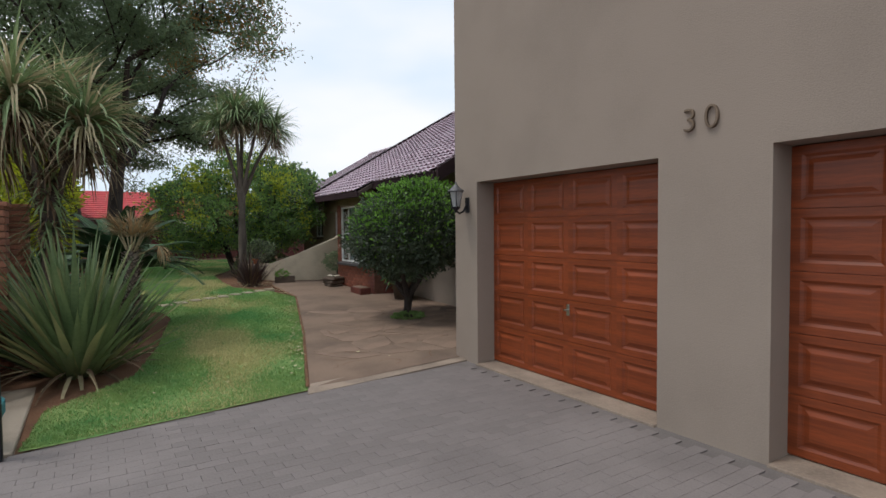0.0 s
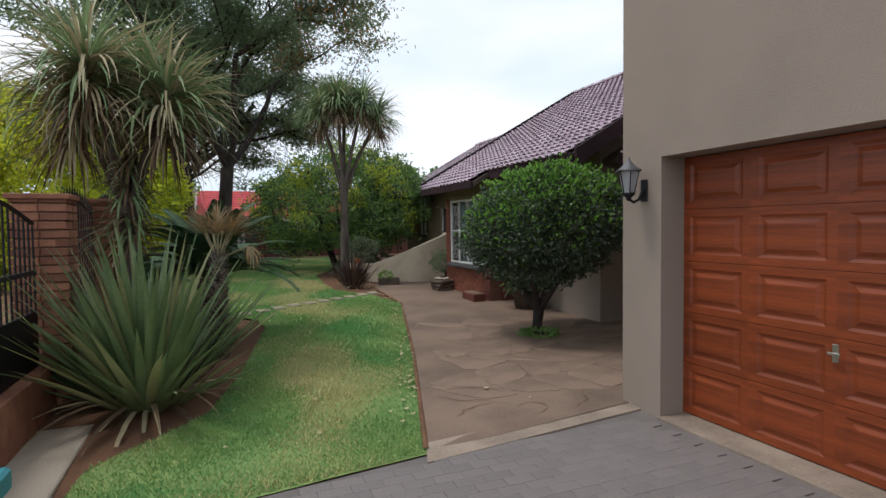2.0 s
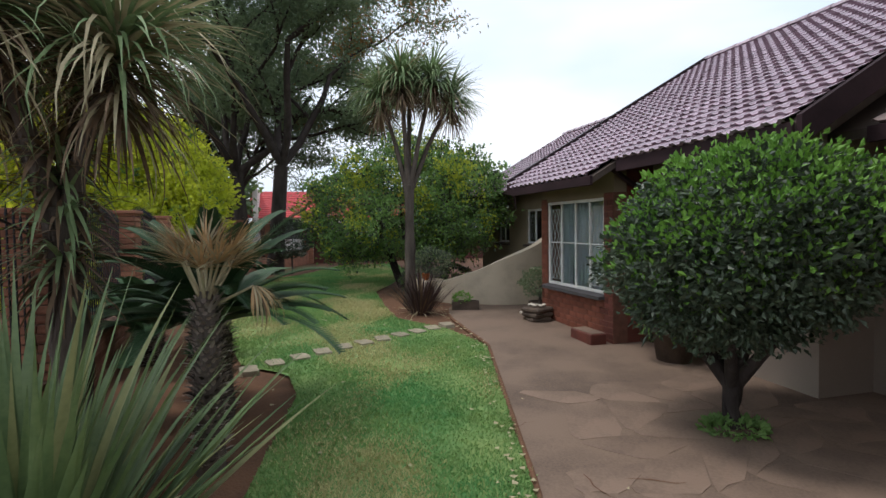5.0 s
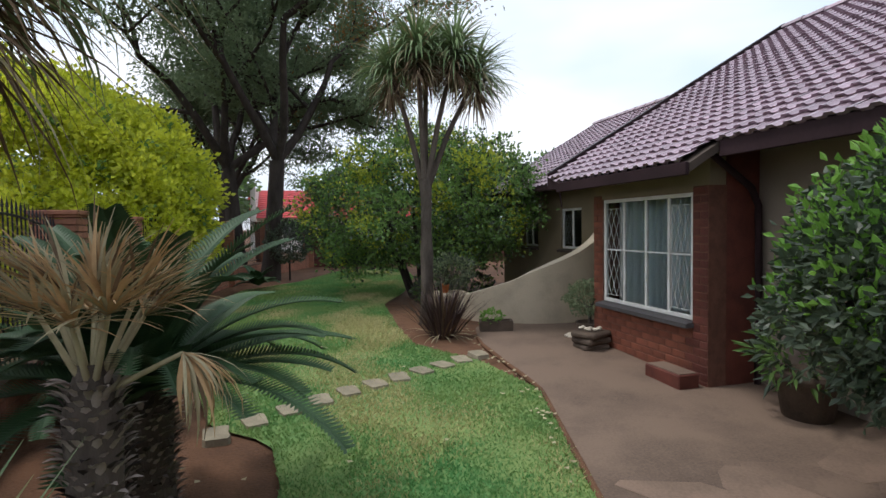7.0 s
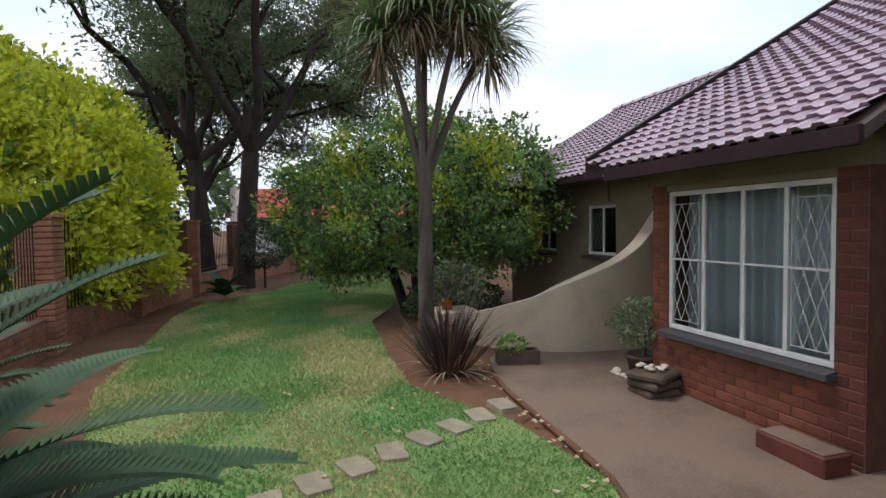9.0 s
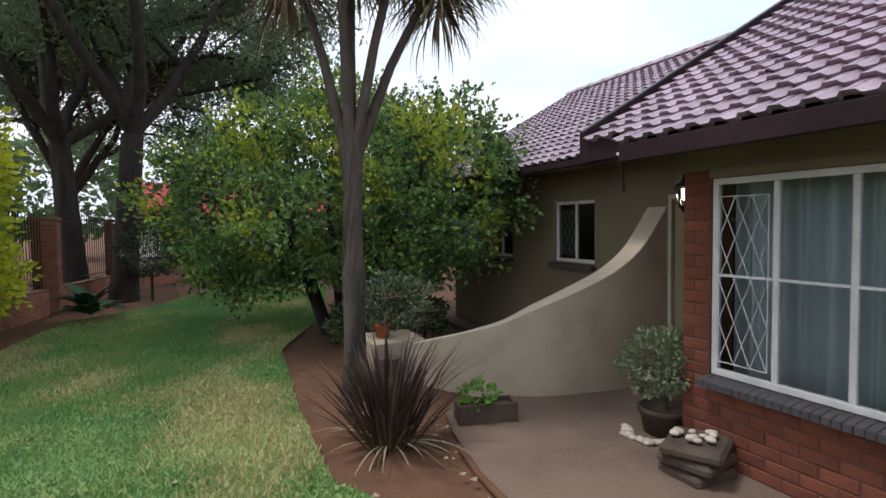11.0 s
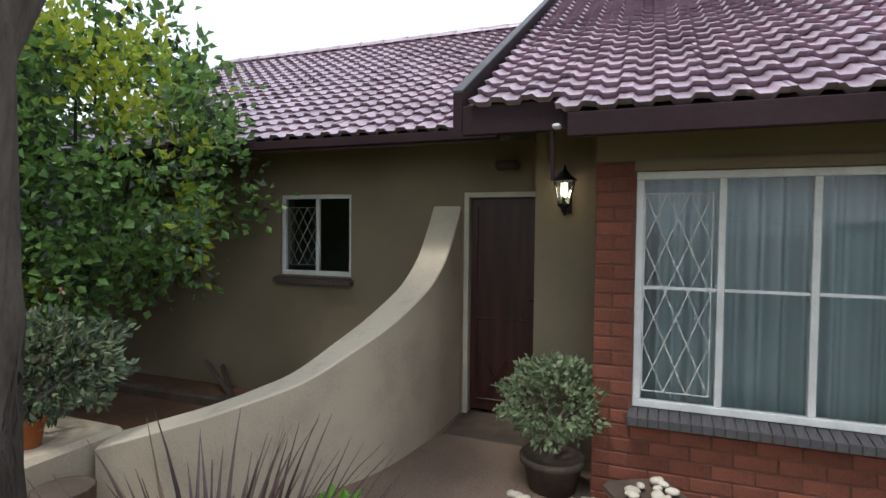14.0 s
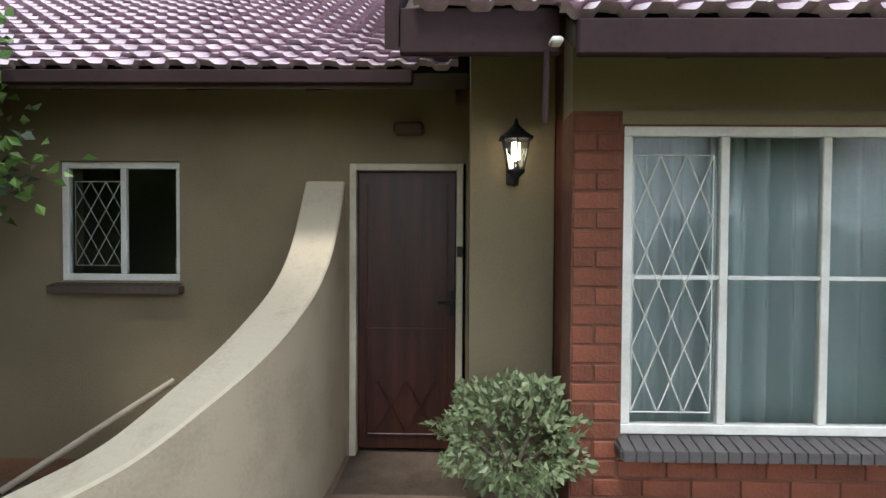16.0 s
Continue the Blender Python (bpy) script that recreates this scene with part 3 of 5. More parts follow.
# ---- garage doors ----
def garage_door(y0, y1):
    d = thing("garage_door", (GX + 0.26, y0, 0.02), "closed varnished red-brown wooden garage door with raised panels", "garage door", "garage doors")
    w, h, rows, cols = y1 - y0, 2.215, 5, 4
    child(boxes("frame", [(0.03, 0.07, 0, w, 0, h)], WOOD_DOOR), d)
    ph, pw = h / rows, w / cols
    a, b = pw, ph
    ins = [(0.0, 0.0), (0.065, 0.0), (0.088, 0.012), (0.105, 0.012), (0.14, 0.002)]
    vs, fs = [], []
    for q, depth in ins:
        vs += [(depth, q, q * 0.9), (depth, a - q, q * 0.9), (depth, a - q, b - 0.004 - q * 0.9), (depth, q, b - 0.004 - q * 0.9)]
    for k in range(len(ins) - 1):
        for i in range(4):
            j = (i + 1) % 4
            fs.append((4 * k + i, 4 * k + 4 + i, 4 * k + 4 + j, 4 * k + j))
    fs.append((16, 19, 18, 17))
    k = len(vs)
    vs += [(0.03, 0, b - 0.004), (0.03, a, b - 0.004), (0.03, 0, 0), (0.03, a, 0)]
    fs += [(3, 2, k + 1, k), (0, k + 2, k + 3, 1)]
    me = mesh_of("panel", vs, fs, WOOD_DOOR)
    for r in range(rows):
        for c in range(cols):
            p = child(new("panel", me), d)
            p.location = (0, c * pw, r * ph)
    hm = boxes("handle", [(-0.006, 0.0, w / 2 - 0.02, w / 2 + 0.02, 0.72, 0.84), (-0.04, -0.004, w / 2 - 0.006, w / 2 + 0.006, 0.775, 0.787), (-0.045, -0.03, w / 2 - 0.05, w / 2 + 0.03, 0.772, 0.79)], CHROME, 0.002)
    tagged(child(hm, d), "chrome handle")
    return d


garage_door(2.80, 5.33)
garage_door(-0.57, 1.90)


def numeral(txt, y):
    cu = bpy.data.curves.new("house_number", "FONT")
    cu.body, cu.size, cu.extrude, cu.bevel_depth = txt, 0.262, 0.010, 0.002
    cu.offset = -0.005
    cu.align_x = "CENTER"
    tmp = new("tmp", cu)
    me = bpy.data.meshes.new_from_object(tmp.evaluated_get(bpy.context.evaluated_depsgraph_get()))
    bpy.data.objects.remove(tmp)
    me.materials.clear()
    me.materials.append(BRONZE)
    ob = new("house_number", me)
    ob.matrix_world = Matrix.Translation((GX - 0.012, y, 2.41)) @ Matrix(((0, 0, -1, 0), (-1, 0, 0, 0), (0, 1, 0, 0), (0, 0, 0, 1)))
    return tagged(ob, "weathered bronze house numeral on the garage wall", "house number", "house numbers")


numeral("3", 2.515)
numeral("0", 2.335)

# ---- windows ----
def window(name, x, y0, y1, z0, z1, muls, transom, lattice, sill, label, frame_mat=WHITE, fw=0.045):
    """A steel window in the wall whose face is at x; lattice lists the panes with a diamond grille."""
    w = thing(name, (x, y0, z0), label, "window", kind="structure")
    W, H = y1 - y0, z1 - z0
    cuts = [0.0, *muls, W]
    rows = [(-0.012, 0.035, 0, W, 0, fw), (-0.012, 0.035, 0, W, H - fw, H), (-0.012, 0.035, 0, fw, fw, H - fw), (-0.012, 0.035, W - fw, W, fw, H - fw)]
    rows += [(-0.008, 0.03, m - 0.02, m + 0.02, fw, H - fw) for m in muls]
    child(boxes("frame", rows, frame_mat, 0.004), w)
    if transom:
        child(boxes("glazing_bar", [(-0.004, 0.02, a + 0.021, b - 0.021, transom - 0.009, transom + 0.009) for a, b in zip(cuts, cuts[1:])], frame_mat), w)
    for a, b in zip(cuts, cuts[1:]):
        g = child(new("pane", mesh_of("pane", [(0.012, a + 0.01, 0.01), (0.012, b - 0.01, 0.01), (0.012, b - 0.01, H - 0.01), (0.012, a + 0.01, H - 0.01)], [(0, 3, 2, 1)], GLASS)), w)
        g.visible_shadow = False
    for k in lattice:
        a, b = cuts[k] + 0.05, cuts[k + 1] - 0.05
        c0, c1 = 0.10, H - 0.13
        n = 4 if H > 1 else 3
        seg = []
        half = (b - a) / 2
        st = (c1 - c0) / n
        r = 0.0034
        seg += [((-0.0, a, c0), (-0.0, b, c0), r), ((0, a, c1), (0, b, c1), r), ((0, a, c0), (0, a, c1), r), ((0, b, c0), (0, b, c1), r)]
        third = (b - a) / 3
        for s in range(n):
            za, zb = c0 + s * st, c0 + (s + 1) * st
            for q in range(3):
                ya, yb = a + q * third, a + (q + 1) * third
                seg += [((0, ya, za), (0, yb, zb), r), ((0, ya, zb), (0, yb, za), r)]
        gm = child(bars("grille", seg, frame_mat, 5), w)
        gm.location = (-0.004 if H > 1 else 0.05, 0, 0)
        tagged(gm, "white diamond burglar grille")
    if sill:
        n = int(W / 0.055)
        child(boxes("sill", [(-0.13, 0.0, -0.03 + W * 0, W + 0.03, -0.075, -0.03)], sill, 0.004), w)
        vs = [(-0.14, 0, -0.028), (-0.14, 0.05, -0.028), (0.0, 0.05, -0.002), (0.0, 0, -0.002), (-0.14, 0, -0.075), (-0.14, 0.05, -0.075)]
        tm = mesh_of("sill_tile", vs, [(0, 1, 2, 3), (0, 4, 5, 1)], sill)
        for i in range(n + 1):
            t = child(new("sill_tile", tm), w)
            t.location = (0, -0.025 + i * (W + 0.05) / (n + 1), 0)
    return w


window("window_1", BX + 0.03, WY0, WY1, WZ0, WZ1, [0.42, 0.84, 1.295], 0.715, [0, 3], SILL, "large white steel window with diamond grilles and sheer curtains")
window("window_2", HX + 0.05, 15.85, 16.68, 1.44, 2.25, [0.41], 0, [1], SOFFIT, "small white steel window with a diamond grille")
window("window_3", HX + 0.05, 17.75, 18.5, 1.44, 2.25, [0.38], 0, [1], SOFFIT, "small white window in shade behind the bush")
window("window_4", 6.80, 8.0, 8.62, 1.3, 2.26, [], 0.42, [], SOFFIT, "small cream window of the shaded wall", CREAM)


def curtain(y0, y1, z0, z1, x):
    vs, fs = [], []
    n = 160
    for i in range(n + 1):
        f = i / n
        y = y0 + (y1 - y0) * f
        dx = 0.05 * math.sin(f * 75 + 1.5 * math.sin(f * 11)) + 0.012 * math.sin(f * 190)
        vs += [(x + dx, y, z0), (x + dx * 0.8, y, z1)]
    fs = [(2 * i, 2 * i + 2, 2 * i + 3, 2 * i + 1) for i in range(n)]
    ob = new("curtain", mesh_of("curtain", vs, fs, CURTAIN, smooth=True))
    return tagged(ob, "pale blue-grey sheer curtain in soft folds", "curtain")


curtain(WY0 - 0.08, WY1 + 0.02, 0.62, 2.5, BX + 0.31)

# ---- front door ----
fd = thing("front_door", (HX + 0.05, 13.94, 0.27), "closed dark brown wooden front door in a white frame", "door", kind="structure")
child(boxes("frame", [(-0.06, 0.06, 0.0, 0.045, 0, 1.97), (-0.06, 0.06, 0.715, 0.76, 0, 1.97), (-0.06, 0.06, 0.045, 0.715, 1.925, 1.97)], CREAM, 0.004), fd)
child(boxes("leaf", [(0.01, 0.05, 0.05, 0.71, 0.03, 1.92)], DOOR_DARK, 0.003), fd)
child(boxes("moulding", [(-0.002, 0.012, 0.10, 0.115, 0.12, 0.86), (-0.002, 0.012, 0.645, 0.66, 0.12, 0.86), (-0.002, 0.012, 0.115, 0.645, 0.12, 0.135), (-0.002, 0.012, 0.115, 0.645, 0.845, 0.86), (-0.002, 0.012, 0.10, 0.115, 1.0, 1.84), (-0.002, 0.012, 0.645, 0.66, 1.0, 1.84)], DOOR_DARK, 0.003), fd)
child(bars("grille", [((-0.006, 0.38 + s * 0.2, 0.16), (-0.006, 0.38, 0.5), 0.006) for s in (-1, 1)] + [((-0.006, 0.38, 0.16), (-0.006, 0.38 + s * 0.2, 0.5), 0.006) for s in (-1, 1)], DOOR_DARK, 5), fd)
child(boxes("handle", [(-0.02, 0.01, 0.06, 0.085, 0.95, 1.12), (-0.05, -0.03, 0.06, 0.17, 1.03, 1.05)], IRON, 0.003), fd)
child(boxes("bell", [(-0.085, -0.062, 0.005, 0.04, 1.35, 1.42)], IRON, 0.003), fd)
tagged(boxes("door_step", [(5.98, HX + 0.3, 13.91, 14.70, 0.1, 0.268)], POT_BROWN, 0.01), "low concrete step at the front door", "step", kind="structure")

# ---- curved garden wall ----
CURVE = [(6.52, 14.83), (6.2, 14.83), (5.9, 14.84), (5.6, 14.87), (5.3, 14.92), (5.02, 15.02), (4.78, 15.18), (4.60, 15.38), (4.45, 15.62), (4.32, 15.88), (4.2, 16.14)]
CURVE_H = [2.12, 1.72, 1.5, 1.36, 1.24, 1.12, 0.98, 0.89, 0.80, 0.72, 0.64]


def smooth_pts(p, n):
    p = np.array(p, float)
    t = np.linspace(0, len(p) - 1, n)
    out = []
    for s in t:
        i = min(int(s), len(p) - 2)
        f = s - i
        a, b, c, d = p[max(i - 1, 0)], p[i], p[i + 1], p[min(i + 2, len(p) - 1)]
        out.append(0.5 * (2 * b + (c - a) * f + (2 * a - 5 * b + 4 * c - d) * f * f + (3 * b - a - 3 * c + d) * f ** 3))
    return np.array(out)


cp = smooth_pts([(x, y, h) for (x, y), h in zip(CURVE, CURVE_H)], 61)
vs, fs, mi = [], [], []
for i, (x, y, h) in enumerate(cp):
    d = cp[min(i + 1, 60)] - cp[max(i - 1, 0)]
    nx, ny = -d[1], d[0]
    q = math.hypot(nx, ny)
    nx, ny = nx / q * 0.10, ny / q * 0.10
    g = ground_z(y) - 0.05
    vs += [(x + nx, y + ny, g), (x + nx, y + ny, h - 0.012), (x + nx * 0.88, y + ny * 0.88, h), (x - nx * 1.53, y - ny * 1.53, h), (x - nx * 1.65, y - ny * 1.65, h - 0.012), (x - nx * 1.65, y - ny * 1.65, g)]
for i in range(60):
    for k in range(5):
        a = i * 6 + k
        fs.append((a, a + 1, a + 7, a + 6))
        mi.append(1 if k in (1, 2, 3) else 0)
fs.append(tuple(range(6))[::-1])
fs.append(tuple(range(360, 366)))
mi += [0, 0]
me = mesh_of("wall_curved", vs, fs, [PLASTER_PALE, PLASTER_TOP], mi)
tagged(new("wall_curved", me), "low curved beige plastered wall sweeping up to the house", "garden wall", kind="structure")
tagged(boxes("wall_plinth", [(3.74, 4.36, 16.16, 16.74, 0.1, 0.68)], PLASTER_PALE, 0.03), "low plastered plinth at the end of the curved wall", "plinth", kind="structure")

# ---- lamps ----
def wall_lantern(at, turn, on, label, size=1.0):
    w = thing("wall_lantern", at, label, "wall lamp", turn=turn)
    w.scale = (size, size, size)
    cz = 0.0
    vs, fs = [], []
    for r, z in ((0.055, -0.16), (0.10, 0.06)):
        vs += [(r * math.cos(a), r * math.sin(a), z) for a in [math.pi / 3 * i for i in range(6)]]
    glass_faces = [(i, (i + 1) % 6, 6 + (i + 1) % 6, 6 + i) for i in range(6)]
    g = child(new("shade", mesh_of("shade", vs, glass_faces, FROST if not on else GLASS)), w)
    g.visible_shadow = False
    rods = [((0.057 * math.cos(a), 0.057 * math.sin(a), -0.16), (0.103 * math.cos(a), 0.103 * math.sin(a), 0.06), 0.006) for a in [math.pi / 3 * i for i in range(6)]]
    child(bars("frame", rods, IRON, 5), w)
    child(lathe("cap", [(0.0, 0.20), (0.012, 0.19), (0.016, 0.165), (0.03, 0.145), (0.075, 0.10), (0.128, 0.066), (0.128, 0.052), (0.0, 0.052)], IRON if on else LANTERN_CAP, 6), w)
    child(lathe("base", [(0.0, -0.24), (0.02, -0.23), (0.03, -0.20), (0.062, -0.175), (0.066, -0.155), (0.0, -0.155)], IRON, 12), w)
    child(tube("arm", [[((0, 0, -0.21), 0.014), ((0.06, 0, -0.25), 0.014), ((0.13, 0, -0.22), 0.016), ((0.19, 0, -0.12), 0.018)]], IRON, 8), w)
    child(boxes("backplate", [(0.185, 0.205, -0.045, 0.045, -0.24, -0.02)], IRON, 0.008), w)
    if on:
        child(lathe("bulb", [(0.0, 0.04), (0.03, 0.03), (0.032, -0.08), (0.0, -0.10)], LAMP_ON, 12), w)
    else:
        child(lathe("bulb", [(0.0, 0.0), (0.028, -0.02), (0.02, -0.1), (0.0, -0.12)], HOUSE_WHITE, 10), w)
    return w


wall_lantern((3.738, 5.52, 2.08), 0, False, "unlit iron wall lantern with a pale cap on the garage", 0.88)
wall_lantern((5.60, 13.70, 2.20), 0, True, "lit black iron wall lantern beside the front door", 0.72)
bulb = bpy.data.lights.new("lantern_glow", "POINT")
bulb.energy, bulb.color, bulb.shadow_soft_size = 1.2, (1.0, 0.84, 0.6), 0.03
new("lantern_glow", bulb).location = (5.60, 13.70, 2.18)
vent = tagged(boxes("floodlight", [(6.40, 6.50, 14.20, 14.40, 2.42, 2.50)], SOFFIT, 0.02), "small dark bulkhead fitting above the front door", "light fitting")
gut = thing("gutter_end", (4.9, 13.62, 2.46), "white rain gutter outlet hanging from the eave corner", "gutter")
child(boxes("outlet", [(-0.05, 0.01, 0.0, 0.045, -0.012, 0.012)], WHITE, 0.008), gut)
child(tube("downpipe", [[((0.0, 0.05, -0.02), 0.012), ((0.02, 0.05, -0.14), 0.012), ((0.04, 0.05, -0.28), 0.012)]], FASCIA, 8), gut)
dp = tube("downpipe", [[((5.25, 11.12, 2.62), 0.036), ((5.45, 11.14, 2.5), 0.036), ((5.82, 11.18, 2.28), 0.036), ((5.93, 11.20, 2.1), 0.036), ((5.94, 11.20, 1.2), 0.036), ((5.94, 11.20, 0.14), 0.036)]], FASCIA, 10)
tagged(dp, "dark maroon downpipe in the corner of the bay", "downpipe")

# ---- garden plants ----
rng = np.random.default_rng(7)


def strap_plant(name, at, n, length, width, mats, weights, label, lean=(0.5, 1.5), droop=(0.1, 0.7), spread=0.16, dead=0):
    p = thing(name, at, label, "plant")
    bl, ix = [], []
    for i in range(n):
        az = rng.uniform(0, 2 * math.pi)
        rise = lean[0] + (lean[1] - lean[0]) * rng.random() ** 0.7
        L = length * rng.uniform(0.65, 1.1) * (0.75 + 0.25 * rise / 1.5)
        rr = spread * (1 - rise / 1.7) + 0.03
        bl.append(((rr * math.cos(az), rr * math.sin(az), 0.0), az + rng.uniform(-0.4, 0.4), L, width * rng.uniform(0.7, 1.15), rise, rng.uniform(*droop)))
        ix.append(int(rng.choice(len(weights), p=weights)))
    child(blade_mesh("leaves", bl, mats, ix, 0.35, 7), p)
    if dead:
        bl = [((0.08 * math.cos(a), 0.08 * math.sin(a), 0.03), a, length * rng.uniform(0.4, 0.75), width * 0.6, rng.uniform(0.05, 0.5), rng.uniform(0.9, 1.6)) for a in rng.uniform(0, 6.28, dead)]
        child(blade_mesh("dead_leaves", bl, [BLADE_PALE, BLADE_DEAD], rng.integers(0, 2, dead), 0.3, 6), p)
    return p


strap_plant("flax_plant", (-0.22, 7.5, 0.03), 240, 1.7, 0.042, [FLAX, FLAX_EDGE], [0.84, 0.16], "large green flax clump with sword leaves in bare soil", (0.45, 1.5), (0.0, 0.45), 0.42, 34)
strap_plant("flax_plant", (3.36, 14.55, 0.22), 190, 0.98, 0.015, [FLAX_PURPLE, BLADE_DEAD], [0.85, 0.15], "bronze-purple flax clump at the patio edge", (0.8, 1.52), (0.1, 1.0), 0.35, 40)


def cordyline(at, fork, stems, r0, label, leaf_l, heads_low, seed, green=0.88):
    """A branching cabbage tree: one trunk, leaning stems and rosettes of strap leaves with a dead skirt."""
    rg = np.random.default_rng(seed)
    t = thing("cabbage_tree", at, label, "tree")
    paths = [[((0, 0, -0.05), r0 * 1.35), ((0, 0, 0.12), r0 * 1.08), ((0.02, 0.01, fork * 0.5), r0 * 0.95), ((0, 0, fork), r0 * 0.95), ((0, 0, fork + 0.15), r0 * 0.6)]]
    for (x, y, z) in stems:
        m = Vector((x * 0.45, y * 0.45, fork + (z - fork) * 0.45))
        paths.append([((x * 0.03, y * 0.03, fork - 0.15), r0 * 0.5), (m, r0 * 0.36), ((x, y, z), r0 * 0.3)])
    child(tube("trunk", paths, BARK_GREY, 10), t)
    bl, ix = [], []
    for (x, y, z) in stems:
        n = 280
        for i in range(n):
            az = rg.uniform(0, 6.283)
            rise = math.asin(rg.uniform(-0.25, 1.0))
            L = leaf_l * rg.uniform(0.7, 1.1)
            bl.append(((x, y, z + rg.uniform(-0.12, 0.15)), az, L, 0.02 * rg.uniform(0.7, 1.2), rise, rg.uniform(0.6, 2.0) * (1.25 - 0.55 * abs(rise) / 1.57)))
            ix.append(0 if rg.random() < green else 1)
        for i in range(110):
            az = rg.uniform(0, 6.283)
            bl.append(((x, y, z - rg.uniform(0.05, 0.4)), az, leaf_l * rg.uniform(0.6, 0.95), 0.015, rg.uniform(-0.9, 0.1), rg.uniform(0.5, 1.5)))
            ix.append(2 if rg.random() < 0.75 else 1)
    for i in range(heads_low):
        az = rg.uniform(0, 6.283)
        bl.append(((0, 0, fork + rg.uniform(-0.55, 0.55)), az, 0.62 * rg.uniform(0.6, 1.1), 0.018, rg.uniform(-0.9, 1.0), rg.uniform(0.4, 1.6)))
        ix.append(0 if rg.random() < 0.45 else 2)
    child(blade_mesh("leaves", bl, [BLADE, BLADE_PALE, BLADE_DEAD], ix, 0.3, 6), t)
    return t


cordyline((3.43, 15.80, 0.24), 2.5, [(-0.55, 0.05, 4.35), (-0.2, -0.38, 4.6), (0.15, 0.35, 4.75), (0.92, -0.1, 4.3), (0.45, -0.42, 4.6)], 0.125, "tall branching cabbage tree with drooping strap leaves on the lawn", 0.88, 0, 3)
cordyline((-0.55, 9.15, 0.08), 1.95, [(-0.55, 0.15, 3.0), (-0.3, -0.4, 3.3), (0.12, 0.35, 3.4), (0.45, -0.2, 3.05)], 0.15, "branching cabbage tree with bleached drooping leaves by the fence", 1.1, 300, 5, 0.55)


def frond_mesh(name, rows, mats, idx, n=40):
    """Feather fronds: rows of (base, azimuth, length, rise, droop, leaflet length)."""
    vs, fs, mi = [], [], []
    for (b, az, L, rise, droop, ll), m in zip(rows, idx):
        out = np.array([math.cos(az), math.sin(az), 0.0])
        side = np.array([-math.sin(az), math.cos(az), 0.0])
        p, ang = np.array(b, float), rise
        for k in range(n):
            f = k / (n - 1)
            d = out * math.cos(ang) + np.array([0, 0, math.sin(ang)])
            up = np.array([-out[0] * math.sin(ang), -out[1] * math.sin(ang), math.cos(ang)])
            q = p + d * (L / n)
            a = len(vs)
            vs += [p + side * 0.008, p - side * 0.008, q - side * 0.008, q + side * 0.008]
            fs.append((a, a + 1, a + 2, a + 3))
            mi.append(m)
            if k > 3:
                l = ll * (1.15 - 0.75 * abs(f - 0.45) - 0.35 * f)
                for s in (-1, 1):
                    w = side * s * 0.86 + d * 0.45 + up * 0.22
                    a = len(vs)
                    vs += [p, p + d * 0.026, p + w * l * 0.6 + d * 0.022 + up * 0.01, p + w * l]
                    fs += [(a, a + 1, a + 2), (a, a + 2, a + 3)]
                    mi += [m, m]
            p = q
            ang -= droop / n * (0.4 + 1.2 * f)
    return new(name, mesh_of(name, vs, fs, mats, mi))


def cycad(at, trunk, n, L, dead, label, r=0.17, seed=1):
    rg = np.random.default_rng(seed)
    c = thing("cycad", at, label, "plant")
    if trunk > 0.2:
        child(lathe("trunk", [(r * 1.1, -0.05), (r * 1.15, 0.1), (r, trunk * 0.5), (r * 1.1, trunk * 0.9), (r * 0.5, trunk + 0.06)], BARK_GREY, 14), c)
        bl, ix = [], []
        for i in range(420):
            a, z = i * 2.39996, trunk * (i / 420)
            bl.append(((r * 0.95 * math.cos(a), r * 0.95 * math.sin(a), z), a, 0.085 * rg.uniform(0.7, 1.4), 0.02, rg.uniform(0.5, 1.2), 1.2))
            ix.append(int(rg.random() < 0.8))
        child(blade_mesh("leaf_bases", bl, [BARK, SCALE_BARK], ix, 0.4, 3), c)
    rows = [((0, 0, trunk), i * 2.39996, L * rg.uniform(0.8, 1.1), rg.uniform(0.3, 1.3), rg.uniform(0.7, 1.3), 0.21) for i in range(n)]
    child(frond_mesh("fronds", rows, [FROND], [0] * n, 58), c)
    if dead:
        stalks, bl, ix = [], [], []
        for i in range(dead):
            az, el, pl = i * 2.39996 + 0.5, rg.uniform(0.8, 1.4), rg.uniform(0.26, 0.40)
            if i == dead - 1:
                az, el, pl = -0.2, 0.25, 0.36
            hub = (pl * math.cos(el) * math.cos(az), pl * math.cos(el) * math.sin(az), trunk + pl * math.sin(el))
            stalks.append([((0, 0, trunk - 0.08), 0.016), (hub, 0.009)])
            hang = 1.1 if i == dead - 1 else 0.0
            for k in range(44):
                w = rg.normal(0, 0.75)
                bl.append((hub, az + w, rg.uniform(0.20, 0.40), rg.uniform(0.006, 0.010), el * 0.8 - 0.25 * abs(w) + rg.normal(0, 0.2) - hang * 0.6, rg.uniform(0.2, 1.0) + hang))
                ix.append(int(rg.choice(3, p=[0.42, 0.5, 0.08])))
        child(tube("stalks", stalks, BLADE_PALE, 6), c)
        child(blade_mesh("dead_fronds", bl, [BLADE_PALE, FROND_DEAD, BLADE_DEAD], ix, 0.3, 5), c)
    return c


cycad((0.41, 8.95, 0.10), 1.27, 0, 1.0, 13, "palm with a scaly trunk and a dried straw-coloured crown", 0.095, 2)
cycad((0.30, 10.05, 0.13), 0.85, 58, 1.32, 0, "dark green cycad with long feather fronds", 0.16, 4)
cycad((-0.75, 12.3, 0.17), 0.4, 26, 1.15, 0, "dark green cycad with arching fronds by the fence", 0.15, 6)
cycad((0.22, 22.2, 0.25), 0.12, 16, 0.75, 0, "small pale young cycad in the bed by the fence", 0.1, 8)


